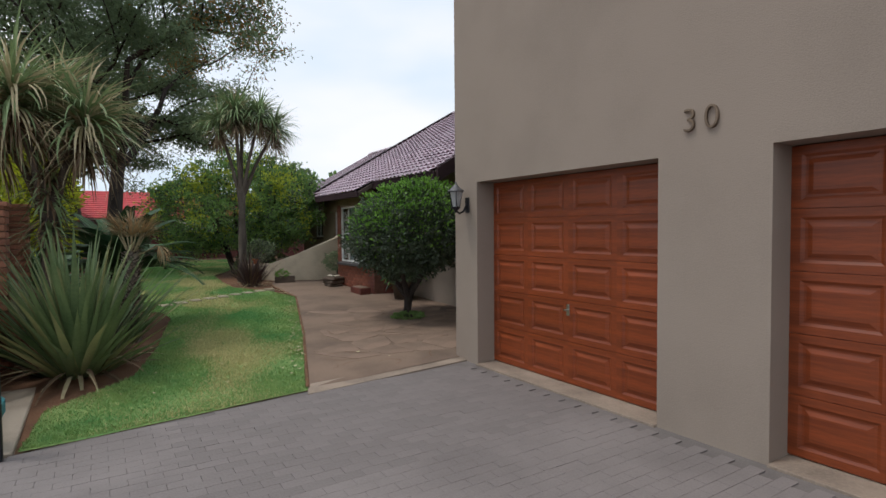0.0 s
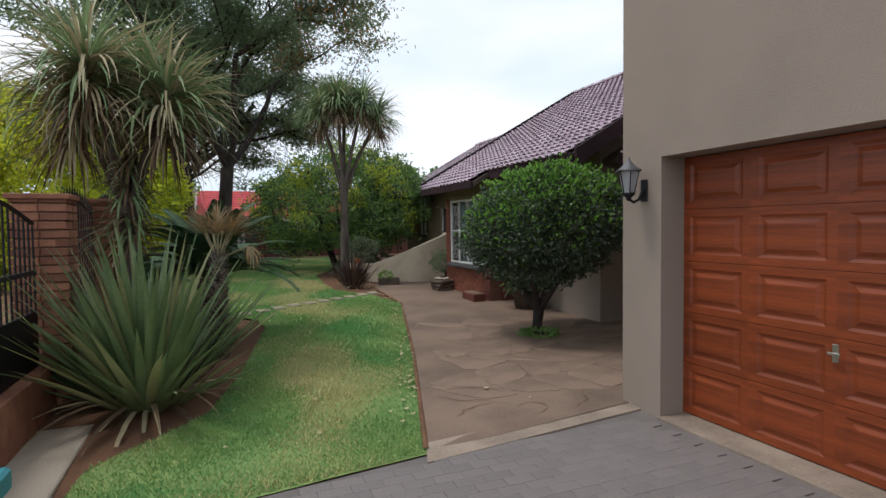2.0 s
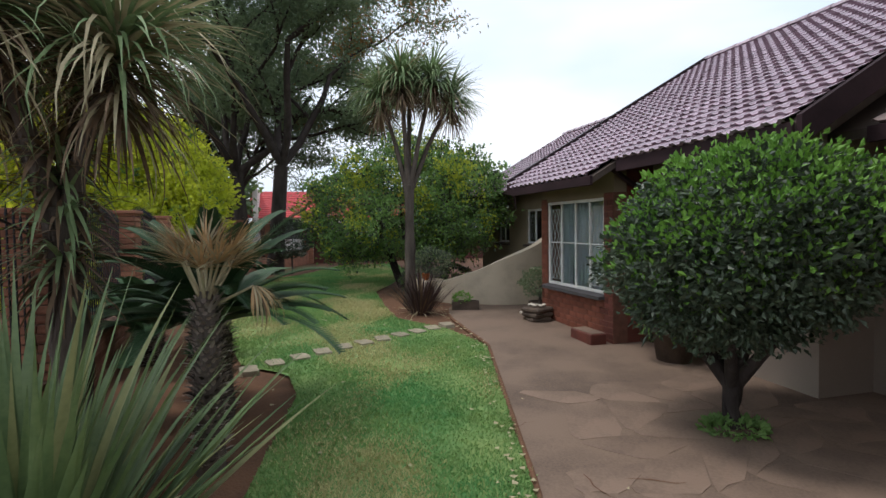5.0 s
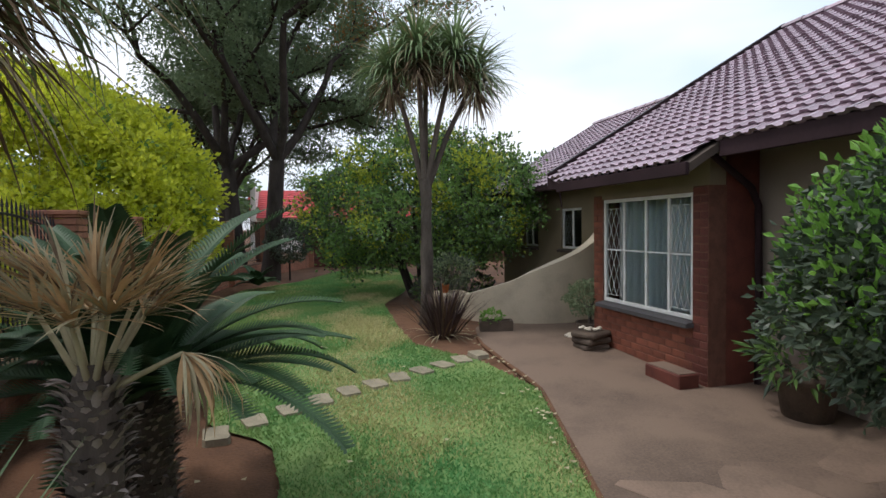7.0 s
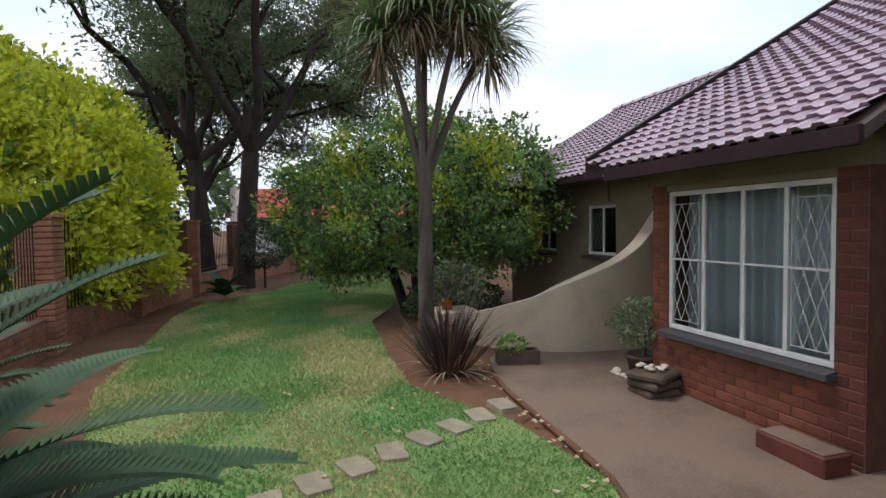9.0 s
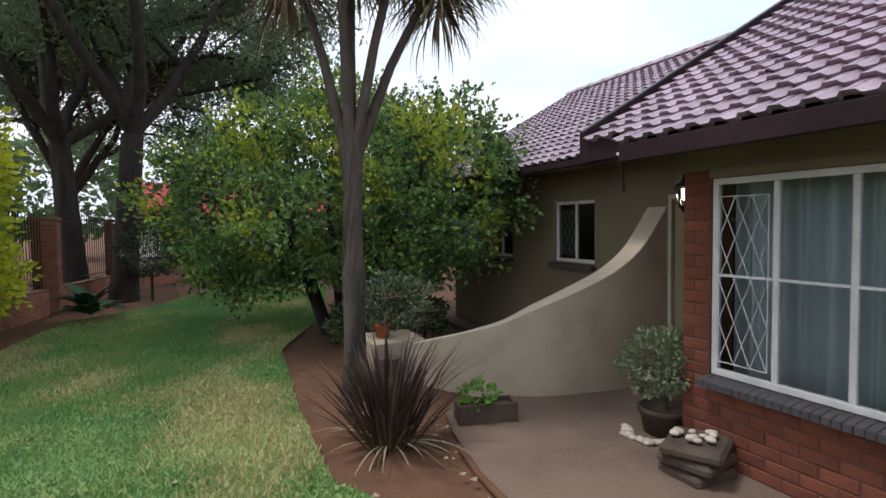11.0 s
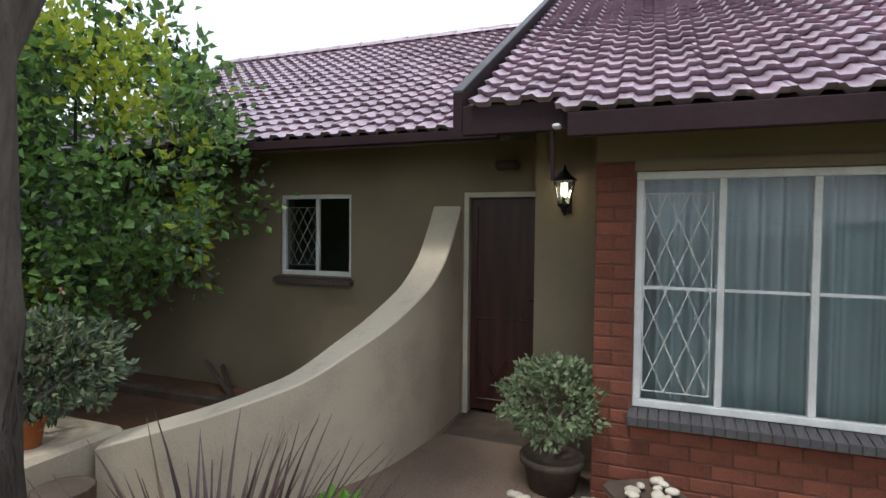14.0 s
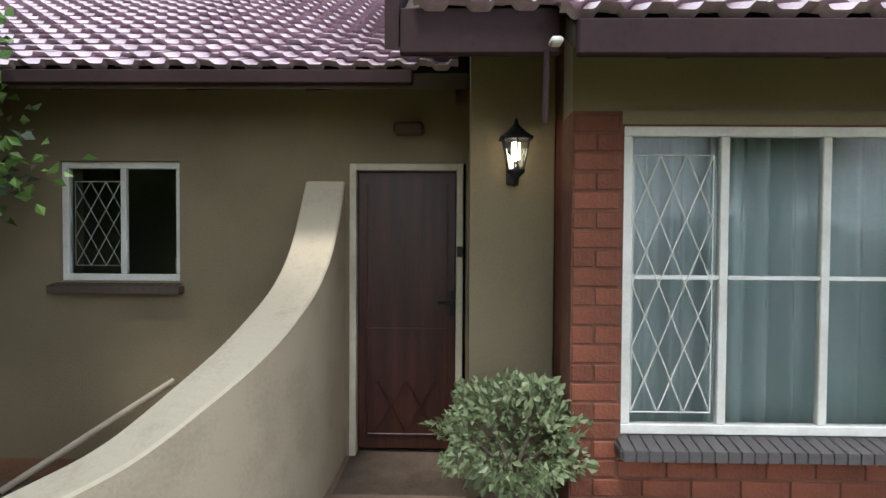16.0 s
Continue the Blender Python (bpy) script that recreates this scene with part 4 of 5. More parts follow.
def leafy(name, at, stems, lobes, n, leaf, mats, pick, label, bark=BARK, shell=0.3, rough=0.12, category="tree", seed=1, group="", twigs=0, clump=0, size=0.08):
    """A shrub or tree: stems, then leaves on a lumpy crown; pick(points, random) gives each leaf's material."""
    rg = np.random.default_rng(seed)
    t = thing(name, at, label, category, group)
    if stems:
        child(tube("trunk", stems, bark, 8), t)
    P, N = lobes_points(lobes, n, rg, shell, rough, clump, size)
    if twigs:
        tops = []
        for i in range(twigs):
            k = rg.integers(len(P))
            for _ in range(40):
                if N[k][2] > 0.5:
                    break
                k = rg.integers(len(P))
            b, L = P[k], rg.uniform(0.3, 0.75)
            e = b + np.array([rg.uniform(-0.15, 0.25), rg.uniform(-0.1, 0.1), L])
            tops.append([(tuple(b - (0, 0, 0.3)), 0.012), (tuple(e), 0.005)])
            k2 = rg.uniform(0.3, 1.05, 60)[:, None]
            P = np.concatenate([P, b + (e - b) * k2 + rg.normal(0, 0.05, (60, 3))])
            N = np.concatenate([N, rg.normal(0, 1, (60, 3))])
        for tw in (tops if twigs else []):
            child(tube("twig", [tw], bark, 5), t)
    child(leaf_mesh("leaves", P, N, leaf[0], leaf[1], mats, pick(P, N, rg), rg), t)
    return t


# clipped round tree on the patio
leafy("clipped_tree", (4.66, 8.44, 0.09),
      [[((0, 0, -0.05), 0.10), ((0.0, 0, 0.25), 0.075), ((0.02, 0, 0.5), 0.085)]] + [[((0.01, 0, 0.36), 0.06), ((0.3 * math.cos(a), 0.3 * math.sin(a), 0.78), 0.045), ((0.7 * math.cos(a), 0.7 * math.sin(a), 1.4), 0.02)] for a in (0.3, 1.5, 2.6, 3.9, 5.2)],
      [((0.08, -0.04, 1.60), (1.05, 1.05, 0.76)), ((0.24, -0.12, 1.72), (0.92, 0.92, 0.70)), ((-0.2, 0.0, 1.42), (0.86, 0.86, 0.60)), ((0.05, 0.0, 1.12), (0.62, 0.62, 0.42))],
      # upward-facing leaves take the brighter green: light from above put into the colour
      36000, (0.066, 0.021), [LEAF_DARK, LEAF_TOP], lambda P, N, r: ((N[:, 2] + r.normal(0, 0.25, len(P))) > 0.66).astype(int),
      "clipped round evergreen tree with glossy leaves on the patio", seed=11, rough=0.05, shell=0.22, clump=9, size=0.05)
# weeds round its foot
leafy("weed_patch", (4.62, 8.37, 0.1), [], [((0, 0, 0.03), (0.28, 0.22, 0.045))], 420, (0.06, 0.02), [LEAF_MID], lambda P, N, r: np.zeros(len(P), int), "low green weeds round the tree's foot", category="plant", seed=12)
# large garden bush
leafy("garden_bush", (4.2, 19.2, 0.22),
      [[((0.3 * math.cos(a), 0.3 * math.sin(a), -0.05), 0.08), ((0.7 * math.cos(a), 0.7 * math.sin(a), 1.0), 0.06), ((1.3 * math.cos(a), 1.2 * math.sin(a), 2.4), 0.025)] for a in (0.2, 1.1, 2.3, 3.4, 4.3, 5.4)],
      [((-1.35, 0.6, 2.0), (1.35, 1.5, 1.35)), ((-0.1, 0.2, 2.5), (1.5, 1.5, 1.5)), ((1.1, -1.55, 2.25), (0.95, 1.25, 1.15)), ((1.1, 1.0, 2.5), (1.2, 1.4, 1.5)), ((-0.3, -0.6, 1.8), (1.5, 1.2, 0.9)), ((-1.5, 1.4, 2.0), (1.1, 1.2, 1.1)), ((0.6, -0.6, 1.65), (1.2, 1.4, 0.85))],
      90000, (0.085, 0.033), [LEAF_DARK, LEAF_MID, LEAF_YELLOW],
      lambda P, N, r: np.where((np.sin(P[:, 0] * 3.1 + P[:, 2] * 2) * np.cos(P[:, 1] * 2.7) + N[:, 2] * 0.35 + r.normal(0, 0.3, len(P))) > 0.7, 2, (r.random(len(P)) > 0.25).astype(int)),
      "large loose green bush with yellow-green patches beside the house", seed=13, shell=0.35, rough=0.2, twigs=16, clump=22, size=0.085)
# golden dome beyond the fence
leafy("golden_shrub", (-4.3, 20.6, 0.22),
      [[((0, 0, -0.05), 0.2), ((0, 0, 2.5), 0.1)]],
      [((0, 0, 1.9), (3.6, 3.4, 3.3)), ((1.6, -1.4, 1.9), (1.7, 1.6, 1.5)), ((-1.4, -1.6, 2.2), (1.9, 1.6, 1.8)), ((0.3, -2.0, 3.0), (1.8, 1.3, 1.6)), ((2.0, 0.4, 2.4), (1.4, 1.6, 1.9)), ((0.6, 0, 3.4), (2.2, 2.0, 1.6))],
      125000, (0.13, 0.05), [LEAF_GOLD, LEAF_YELLOW, LEAF_MID],
      lambda P, N, r: np.where(np.sin(P[:, 0] * 4) * np.sin(P[:, 2] * 4.5 + P[:, 1] * 2) + r.normal(0, 0.35, len(P)) > 1.05, 2, (r.random(len(P)) > 0.7).astype(int)),
      "golden yellow-green dome-shaped conifer beyond the fence", category="bush", seed=17, shell=0.2, rough=0.06, clump=60, size=0.14)
# shrub in the far bed
leafy("small_shrub", (1.05, 25.1, 0.25), [[((0, 0, -0.03), 0.035), ((0, 0, 0.7), 0.025)]], [((0, 0, 1.25), (0.75, 0.75, 0.7))], 3000, (0.09, 0.028), [LEAF_DARK], lambda P, N, r: np.zeros(len(P), int), "dark small shrub in the far bed", category="shrub", seed=19)
leafy("low_shrub", (4.3, 18.2, 0.25), [], [((0, 0, 0.25), (0.6, 0.5, 0.4)), ((0.9, 0.4, 0.2), (0.5, 0.5, 0.4))], 2500, (0.09, 0.026), [LEAF_DARK, LEAF_MID], lambda P, N, r: (r.random(len(P)) > 0.6).astype(int), "low dark plants under the bush", category="shrub", seed=21)


def big_tree(at, height, lean, spread, label, seed, leaves, top=()):
    """A tall open tree: forked limbs, branchlets, and fine foliage in loose clumps at their ends."""
    rg = np.random.default_rng(seed)
    t = thing("tall_tree", at, label, "tree")
    paths, tips = [], []

    def grow(p, d, L, r, depth):
        n = 4
        pts = [(tuple(p), r)]
        for k in range(n):
            d = (d + Vector(rg.normal(0, 0.13, 3)) + Vector((0, 0, 0.03))).normalized()
            p = p + d * (L / n)
            pts.append((tuple(p), r * (1 - 0.45 * (k + 1) / n)))
            if depth >= 2:
                tips.append(np.array(p))
        paths.append(pts)
        if depth < 4:
            for k in range(3 if depth < 3 else 2):
                side = Vector(rg.normal(0, 1, 3))
                side = (side - side.dot(d) * d).normalized()
                nd = (d * rg.uniform(0.55, 0.9) + side * rg.uniform(0.5, 0.95) * spread).normalized()
                q = Vector(pts[rg.integers(2, n + 1)][0])
                grow(q, nd, L * rg.uniform(0.6, 0.85), r * 0.52, depth + 1)

    fork = Vector((lean[0], lean[1], height * 0.29))
    paths.append([((0, 0, -0.1), 0.36), ((lean[0] * 0.3, lean[1] * 0.3, 0.8), 0.29), (tuple(fork), 0.24)])
    for a, tilt in ((0.3, 0.75), (2.2, 0.55), (4.0, 0.7), (5.3, 0.45), (1.2, 0.2)):
        grow(fork, Vector((math.cos(a) * tilt, math.sin(a) * tilt, 0.8)).normalized(), height * 0.33, 0.155, 1)
    child(tube("trunk", paths, BARK, 6), t)
    tips = np.array(tips)
    tips = tips[tips[:, 2] > height * 0.26]
    k = rg.integers(0, len(tips), leaves)
    off = rg.normal(0, 1, (leaves, 3)) * np.array([0.40, 0.40, 0.16])
    P = tips[k] + off
    N = rg.normal(0, 1, (leaves, 3))
    rust = (tips[k][:, 2] > height * 0.62) & (tips[k][:, 0] > 2.6)
    ix = np.where(rust & (rg.random(leaves) > 0.72), 1, 0)
    child(leaf_mesh("leaves", P, N, 0.20, 0.034, [LEAF_ACACIA, LEAF_RUST], ix, rg, 0.0), t)
    return t


big_tree((0.42, 25.3, 0.22), 13.5, (0.35, -0.3), 1.0, "tall dark-trunked tree with fine dull green foliage", 31, 50000)
big_tree((-0.55, 25.9, 0.22), 13.0, (-0.35, 0.5), 1.0, "tall dark-barked tree with airy fine foliage by the fence", 37, 30000)
big_tree((-1.5, 31.5, 0.22), 9.5, (-0.2, 0.2), 1.0, "tall open tree beyond the fence", 41, 22000)

# ---- pots and small things ----
def pot_shrub(at, pot_mat, pot_h, pot_r, stem, crown, n, leaf, mats, label, seed, square=False):
    p = thing("potted_shrub", at, label, "potted plant")
    if square:
        child(boxes("pot", [(-pot_r, pot_r, -pot_r, pot_r, k * pot_h / 4, (k + 1) * pot_h / 4 - 0.008) for k in range(4)], pot_mat, 0.02), p)
    else:
        child(lathe("pot", [(0.0, 0.0), (pot_r * 0.75, 0.0), (pot_r * 0.95, pot_h * 0.8), (pot_r * 1.05, pot_h * 0.82), (pot_r * 1.05, pot_h), (pot_r * 0.9, pot_h), (pot_r * 0.85, pot_h * 0.9), (0.0, pot_h * 0.9)], pot_mat, 18), p)
    rg = np.random.default_rng(seed)
    if stem:
        child(tube("stem", [[((0, 0, pot_h * 0.8), 0.03), ((0.01, 0.01, stem), 0.02)]] + [[((0, 0, stem * 0.8), 0.015), ((crown[1][0] * 0.6 * math.cos(a), crown[1][1] * 0.6 * math.sin(a), crown[0][2]), 0.008)] for a in (0.5, 1.8, 3.1, 4.5, 5.6)], BARK_GREY, 6), p)
    P, N = lobes_points([crown], n, rg, 0.6, 0.15)
    child(leaf_mesh("leaves", P, N, leaf[0], leaf[1], mats, rg.integers(0, len(mats), len(P)), rg), p)
    return p


pot_shrub((5.42, 13.72, 0.25), POT_BROWN, 0.22, 0.2, 0.5, ((0, 0, 0.58), (0.36, 0.34, 0.25)), 2700, (0.046, 0.016), [JADE], "round grey-green shrub in a brown stone pot at the entrance", 51)
pot_shrub((3.92, 16.38, 0.68), TERRACOTTA, 0.16, 0.09, 0.25, ((0.16, 0.1, 0.40), (0.42, 0.40, 0.30)), 2600, (0.06, 0.017), [JADE, LEAF_DARK], "grey-green shrub in an orange terracotta pot on the plinth", 53)
pot_shrub((5.62, 10.35, 0.15), POT_BROWN, 0.42, 0.27, 0, ((0, 0, 0.62), (0.45, 0.45, 0.3)), 700, (0.16, 0.02), [LEAF_MID, LEAF_DARK], "leafy plant in a dark round pot by the wall", 55)
stump = thing("stone_planter", (5.08, 13.12, 0.22), "stacked brown stone planter holding pebbles", "planter")
for k in range(3):
    r = 0.22 - 0.012 * (2 - k)
    child(boxes("stone", [(-r, r, -r * 0.9, r * 0.9, k * 0.085, k * 0.085 + 0.08)], POT_BROWN, 0.025), stump).rotation_euler = (0, 0, 0.25 * k)
bm = bmesh.new()
bmesh.ops.create_icosphere(bm, subdivisions=2, radius=1.0)
for v in bm.verts:
    v.co *= 1 + 0.15 * noise.noise(v.co * 1.7)
peb = bpy.data.meshes.new("pebble")
bm.to_mesh(peb)
bm.free()
peb.materials.append(PEBBLE)
for p in peb.polygons:
    p.use_smooth = True
for i in range(46):
    o = tagged(new("pebble", peb), "pale rounded pebble by the stone planter", "pebble", "loose pebbles")
    f = i / 45
    if i < 34:
        a = 3.9 - f * 2.6
        q = i / 33
        x, y, z = float(np.interp(q, [0, 0.3, 0.55, 0.8, 1], [5.2, 5.09, 5.11, 5.25, 5.36])) + rng.normal(0, 0.022), float(np.interp(q, [0, 0.3, 0.55, 0.8, 1], [13.94, 13.76, 13.61, 13.50, 13.46])) + rng.normal(0, 0.022), 0.255
    else:
        x, y, z = 5.08 + rng.uniform(-0.14, 0.14), 13.12 + rng.uniform(-0.12, 0.12), 0.487
    s = rng.uniform(0.025, 0.042)
    o.matrix_world = pose(x, y, z + s * 0.45, 0, 0, rng.uniform(0, 360)) @ Matrix.Diagonal((s * 1.2, s * 0.85, s * 0.62, 1))
log = thing("log_stump", (3.84, 15.97, 0.21), "weathered dark brown log stump beside the garden wall", "stump")
child(lathe("bark", [(0.0, 0.0), (0.165, 0.0), (0.15, 0.06), (0.145, 0.2), (0.15, 0.33), (0.142, 0.345)], BARK_BROWN, 14), log)
child(lathe("cut_face", [(0.145, 0.343), (0.09, 0.352), (0.0, 0.355)], POT_BROWN, 14), log)
tb = thing("trough", (5.0, 11.28, 0.178), "small red-brown brick trough on the patio", "trough")
child(boxes("body", [(0, 0.26, 0, 0.56, 0, 0.16)], BRICK_PAINT, 0.012), tb)
child(boxes("top", [(0.02, 0.24, 0.02, 0.54, 0.16, 0.172)], FLAG, 0.006), tb)
tb = thing("planter_box", (3.98, 14.55, 0.245), "dark brown planter box with a small plant", "planter", turn=-14)
child(boxes("body", [(0, 0.52, 0, 0.03, 0, 0.18), (0, 0.52, 0.2, 0.23, 0, 0.18), (0, 0.03, 0.03, 0.2, 0, 0.18), (0.49, 0.52, 0.03, 0.2, 0, 0.18), (0.03, 0.49, 0.03, 0.2, 0, 0.14)], POT_BROWN, 0.004), tb)
P, N = lobes_points([((0.18, 0.1, 0.22), (0.16, 0.1, 0.12))], 260, rng, 0.6)
child(leaf_mesh("leaves", P, N, 0.06, 0.02, [LEAF_TOP], np.zeros(len(P), int), rng), tb)
tagged(bars("pole", [((6.44, 15.85, 0.79), (5.88, 16.55, 0.30), 0.022)], CONCRETE, 10), "pale pole leaning behind the curved wall", "pole")
for (ax, ay, az), (bx, by, bz) in (((6.46, 17.60, 0.46), (6.0, 16.80, 0.29)), ((6.46, 17.37, 0.44), (6.12, 16.95, 0.29))):
    tagged(bars("plank", [((ax, ay, az), (bx, by, bz), 0.026)], SOFFIT, 4), "dull weathered plank leaning against the house wall", "plank", "leaning planks")
tagged(boxes("bed_kerb", [(5.9, 6.02, 15.2, 19.3, 0.2, 0.31)], POT_BROWN, 0.02), "low dark brick kerb of the bed under the window", "edging", kind="structure")
tagged(lathe("bottle", [(0.0, 0.0), (0.03, 0.0), (0.03, 0.10), (0.012, 0.13), (0.012, 0.16), (0.0, 0.16)], FROST, 12), "small clear bottle on the window sill", "bottle").location = (HX + 0.12, 15.91, 1.485)

# stepping stones
sm = []
for k in range(3):
    bm = bmesh.new()
    ring = [(x + rng.normal(0, 0.008), y + rng.normal(0, 0.008)) for x, y in ((-0.16, -0.09), (-0.13, -0.11), (0.0, -0.115), (0.13, -0.11), (0.16, -0.08), (0.16, 0.09), (0.12, 0.115), (-0.12, 0.11), (-0.155, 0.085))]
    top = [bm.verts.new((x * 0.95, y * 0.95, 0.018)) for x, y in ring]
    bot = [bm.verts.new((x, y, -0.04)) for x, y in ring]
    bm.faces.new(top)
    for i in range(9):
        bm.faces.new((bot[i], bot[(i + 1) % 9], top[(i + 1) % 9], top[i]))
    me = bpy.data.meshes.new("stepping_stone")
    bm.to_mesh(me)
    bm.free()
    me.materials.append(STONE)
    sm.append(me)
for i in range(11):
    f = i / 10
    x, y = 0.5 + 3.0 * f, 11.48 + 1.84 * f + 0.05 * math.sin(f * 5)
    o = tagged(new("stepping_stone", sm[i % 3]), "flat pale stepping stone set in the lawn", "stepping stone", "stepping stones")
    o.matrix_world = pose(x, y, ground_z(y) + 0.006, 0, 0, 100 + rng.uniform(-14, 14))

# ---- fence ----
FENCE = [(-1.1, 8.0), (-1.08, 10.2), (-1.45, 13.9), (-1.7, 17.4), (-1.35, 20.6), (-0.75, 23.9), (0.1, 27.0), (1.8, 31.0)]
PILLAR_H = 1.97


def brick_mesh(l, w, h, name, mat):
    bm = bmesh.new()
    box_bm(bm, -l / 2, l / 2, -w / 2, w / 2, 0, h, 0.006)
    me = bpy.data.meshes.new(name)
    bm.to_mesh(me)
    bm.free()
    me.materials.append(mat)
    return me


FB = brick_mesh(0.215, 0.105, 0.070, "brick", FENCE_BRICK)
CAPB = brick_mesh(0.50, 0.50, 0.05, "cap", FENCE_BRICK)


def pillar(x, y, near):
    z0 = ground_z(y) - 0.03
    p = thing("brick_pillar", (x, y, z0), "orange-brown face-brick fence pillar", "pillar", "fence pillars", turn=2)
    child(boxes("core", [(-0.2, 0.2, -0.2, 0.2, -0.05, PILLAR_H - z0 * 0.3 - 0.05)], MORTAR), p)
    H = PILLAR_H
    if near:
        k = 0
        while k * 0.082 < H - 0.06:
            for q in range(4):
                a = q * math.pi / 2
                for s in ((-0.105, 0.115) if k % 2 else (-0.115, 0.105)):
                    b = child(new("brick", FB), p)
                    b.matrix_basis = Matrix.Rotation(a, 4, "Z") @ Matrix.Translation((s, -0.17 + rng.normal(0, 0.003), k * 0.082))
            k += 1
    else:
        child(boxes("shaft", [(-0.225, 0.225, -0.225, 0.225, i * 0.082, i * 0.082 + 0.07) for i in range(int(H / 0.082))], FENCE_BRICK, 0.006), p)
    c = child(new("cap", CAPB), p)
    c.location = (0, 0, H - 0.05)
    return p


for i, (x, y) in enumerate(FENCE):
    pillar(x, y, i < 3)


def fence_panel(a, b, low=0.55):
    (x0, y0), (x1, y1) = a, b
    L = math.hypot(x1 - x0, y1 - y0)
    ang = math.degrees(math.atan2(y1 - y0, x1 - x0))
    z0 = ground_z((y0 + y1) / 2) - 0.03
    f = thing("fence_panel", (x0, y0, z0), "black iron bar fence panel on a low brick wall", "fence", "fence panels", turn=ang)
    n = max(int((L - 0.5) / 0.11), 3)
    rods = []
    top = lambda u: 1.78 + 0.16 * math.sin(math.pi * u)
    for i in range(n + 1):
        u = i / n
        x = 0.26 + (L - 0.52) * u
        rods += [((x, 0, low), (x, 0, top(u) + 0.06), 0.0085), ((x, 0, top(u) + 0.06), (x, 0, top(u) + 0.16), 0.014, 0.001)]
    for i in range(12):
        u, w = i / 12, (i + 1) / 12
        xa, xb = 0.24 + (L - 0.48) * u, 0.24 + (L - 0.48) * w
        rods += [((xa, 0, top(u)), (xb, 0, top(w)), 0.013), ((xa, 0, low + 0.1), (xb, 0, low + 0.1), 0.013)]
    child(bars("bars", rods, IRON, 5), f)
    rows = []
    for c in range(int(low / 0.082)):
        x = 0.23 + (0.11 if c % 2 else 0)
        while x < L - 0.24:
            e = min(x + 0.215, L - 0.23)
            rows.append((x, e, -0.11, 0.11, c * 0.082, c * 0.082 + 0.072))
            x += 0.225
    child(boxes("bricks", rows, FENCE_BRICK, 0.005), f)
    child(boxes("wall_core", [(0.22, L - 0.22, -0.1, 0.1, -0.05, low - 0.02)], MORTAR), f)
    return f


for a, b in zip(FENCE, FENCE[1:]):
    fence_panel(a, b)
bw = boxes("wall_garden_back", [(2.05, 14.0, 30.9, 31.12, 0.1, 1.55), (2.0, 14.0, 30.86, 31.16, 1.55, 1.62)], BRICK_PAINT, 0.01)
tagged(bw, "dark red-brown brick wall at the back of the garden", "wall", kind="structure")

# gate beside the drive
gp = thing("gate_post", (-0.66, 5.03, -0.012), "black steel gate post with a gate motor box", "gate post")
child(boxes("post", [(-0.035, 0.035, -0.035, 0.035, 0, 1.02)], IRON, 0.004), gp)
child(boxes("motor", [(-0.42, -0.05, 0.12, 0.38, 0.0, 0.26)], IRON, 0.02), gp)
tagged(child(boxes("cover", [(0.0 - 0.36, 0.02, 0.14, 0.36, 0.265, 0.40)], TEAL, 0.02), gp), "teal plastic cover")
gt = thing("iron_gate", (-1.12, 5.2, 0.0), "black iron sliding gate with an arched top", "gate", turn=90)
rods = []
for i in range(22):
    u = i / 21
    x = 2.5 * u
    rods += [((x, 0, 0.95), (x, 0, 1.72 + 0.2 * math.sin(math.pi * u)), 0.009)]
for i in range(12):
    u, w = i / 12, (i + 1) / 12
    rods += [((2.5 * u, 0, 1.74 + 0.2 * math.sin(math.pi * u)), (2.5 * w, 0, 1.74 + 0.2 * math.sin(math.pi * w)), 0.02)]
child(bars("bars", rods, IRON, 5), gt)
child(boxes("sheet", [(0, 2.5, -0.012, 0.012, 0.45, 0.95), (0, 2.5, -0.02, 0.02, 1.28, 1.32)], IRON), gt)
tagged(boxes("wall_gate_base", [(-1.2, -1.0, 5.3, 7.76, -0.05, 0.45)], FENCE_BRICK, 0.01), "low brick wall under the iron gate", "wall", kind="structure")
tagged(boxes("trim_bed_slab", [(-1.0, -0.58, 5.1, 7.6, -0.05, 0.02)], CONCRETE, 0.01), "pale concrete strip beside the lawn", "edging", kind="structure")

# ---- neighbours ----
nh = thing("neighbour_house", (1.0, 47.0, 0.2), "low white house with a bright red tiled roof", "house")
child(boxes("wall", [(-2.7, 9, 0, 8, -0.2, 2.6)], HOUSE_WHITE), nh)
rv = []
rf = []
for k in range(14):
    ya, yb = -0.6 + k * 0.33, -0.6 + (k + 1) * 0.33
    za, zb = 2.5 + k * 0.16, 2.5 + (k + 1) * 0.16
    a = len(rv)
    rv += [(-3.0, ya, za + 0.03), (9.5, ya, za + 0.03), (9.5, yb, zb), (-3.0, yb, zb), (-3.0, ya, za - 0.01), (9.5, ya, za - 0.01)]
    rf += [(a, a + 1, a + 2, a + 3), (a + 4, a + 5, a + 1, a)]
child(new("roof", mesh_of("roof", rv, rf, RED_ROOF)), nh)
child(boxes("gable", [(-2.6, -2.25, -0.7, 4.0, 2.2, 4.7)], HOUSE_WHITE, 0.02), nh)
for wx in (-0.5, 3.5):
    child(boxes("window", [(wx, wx + 1.4, -0.03, 0.02, 0.9, 2.1)], SILL), nh)
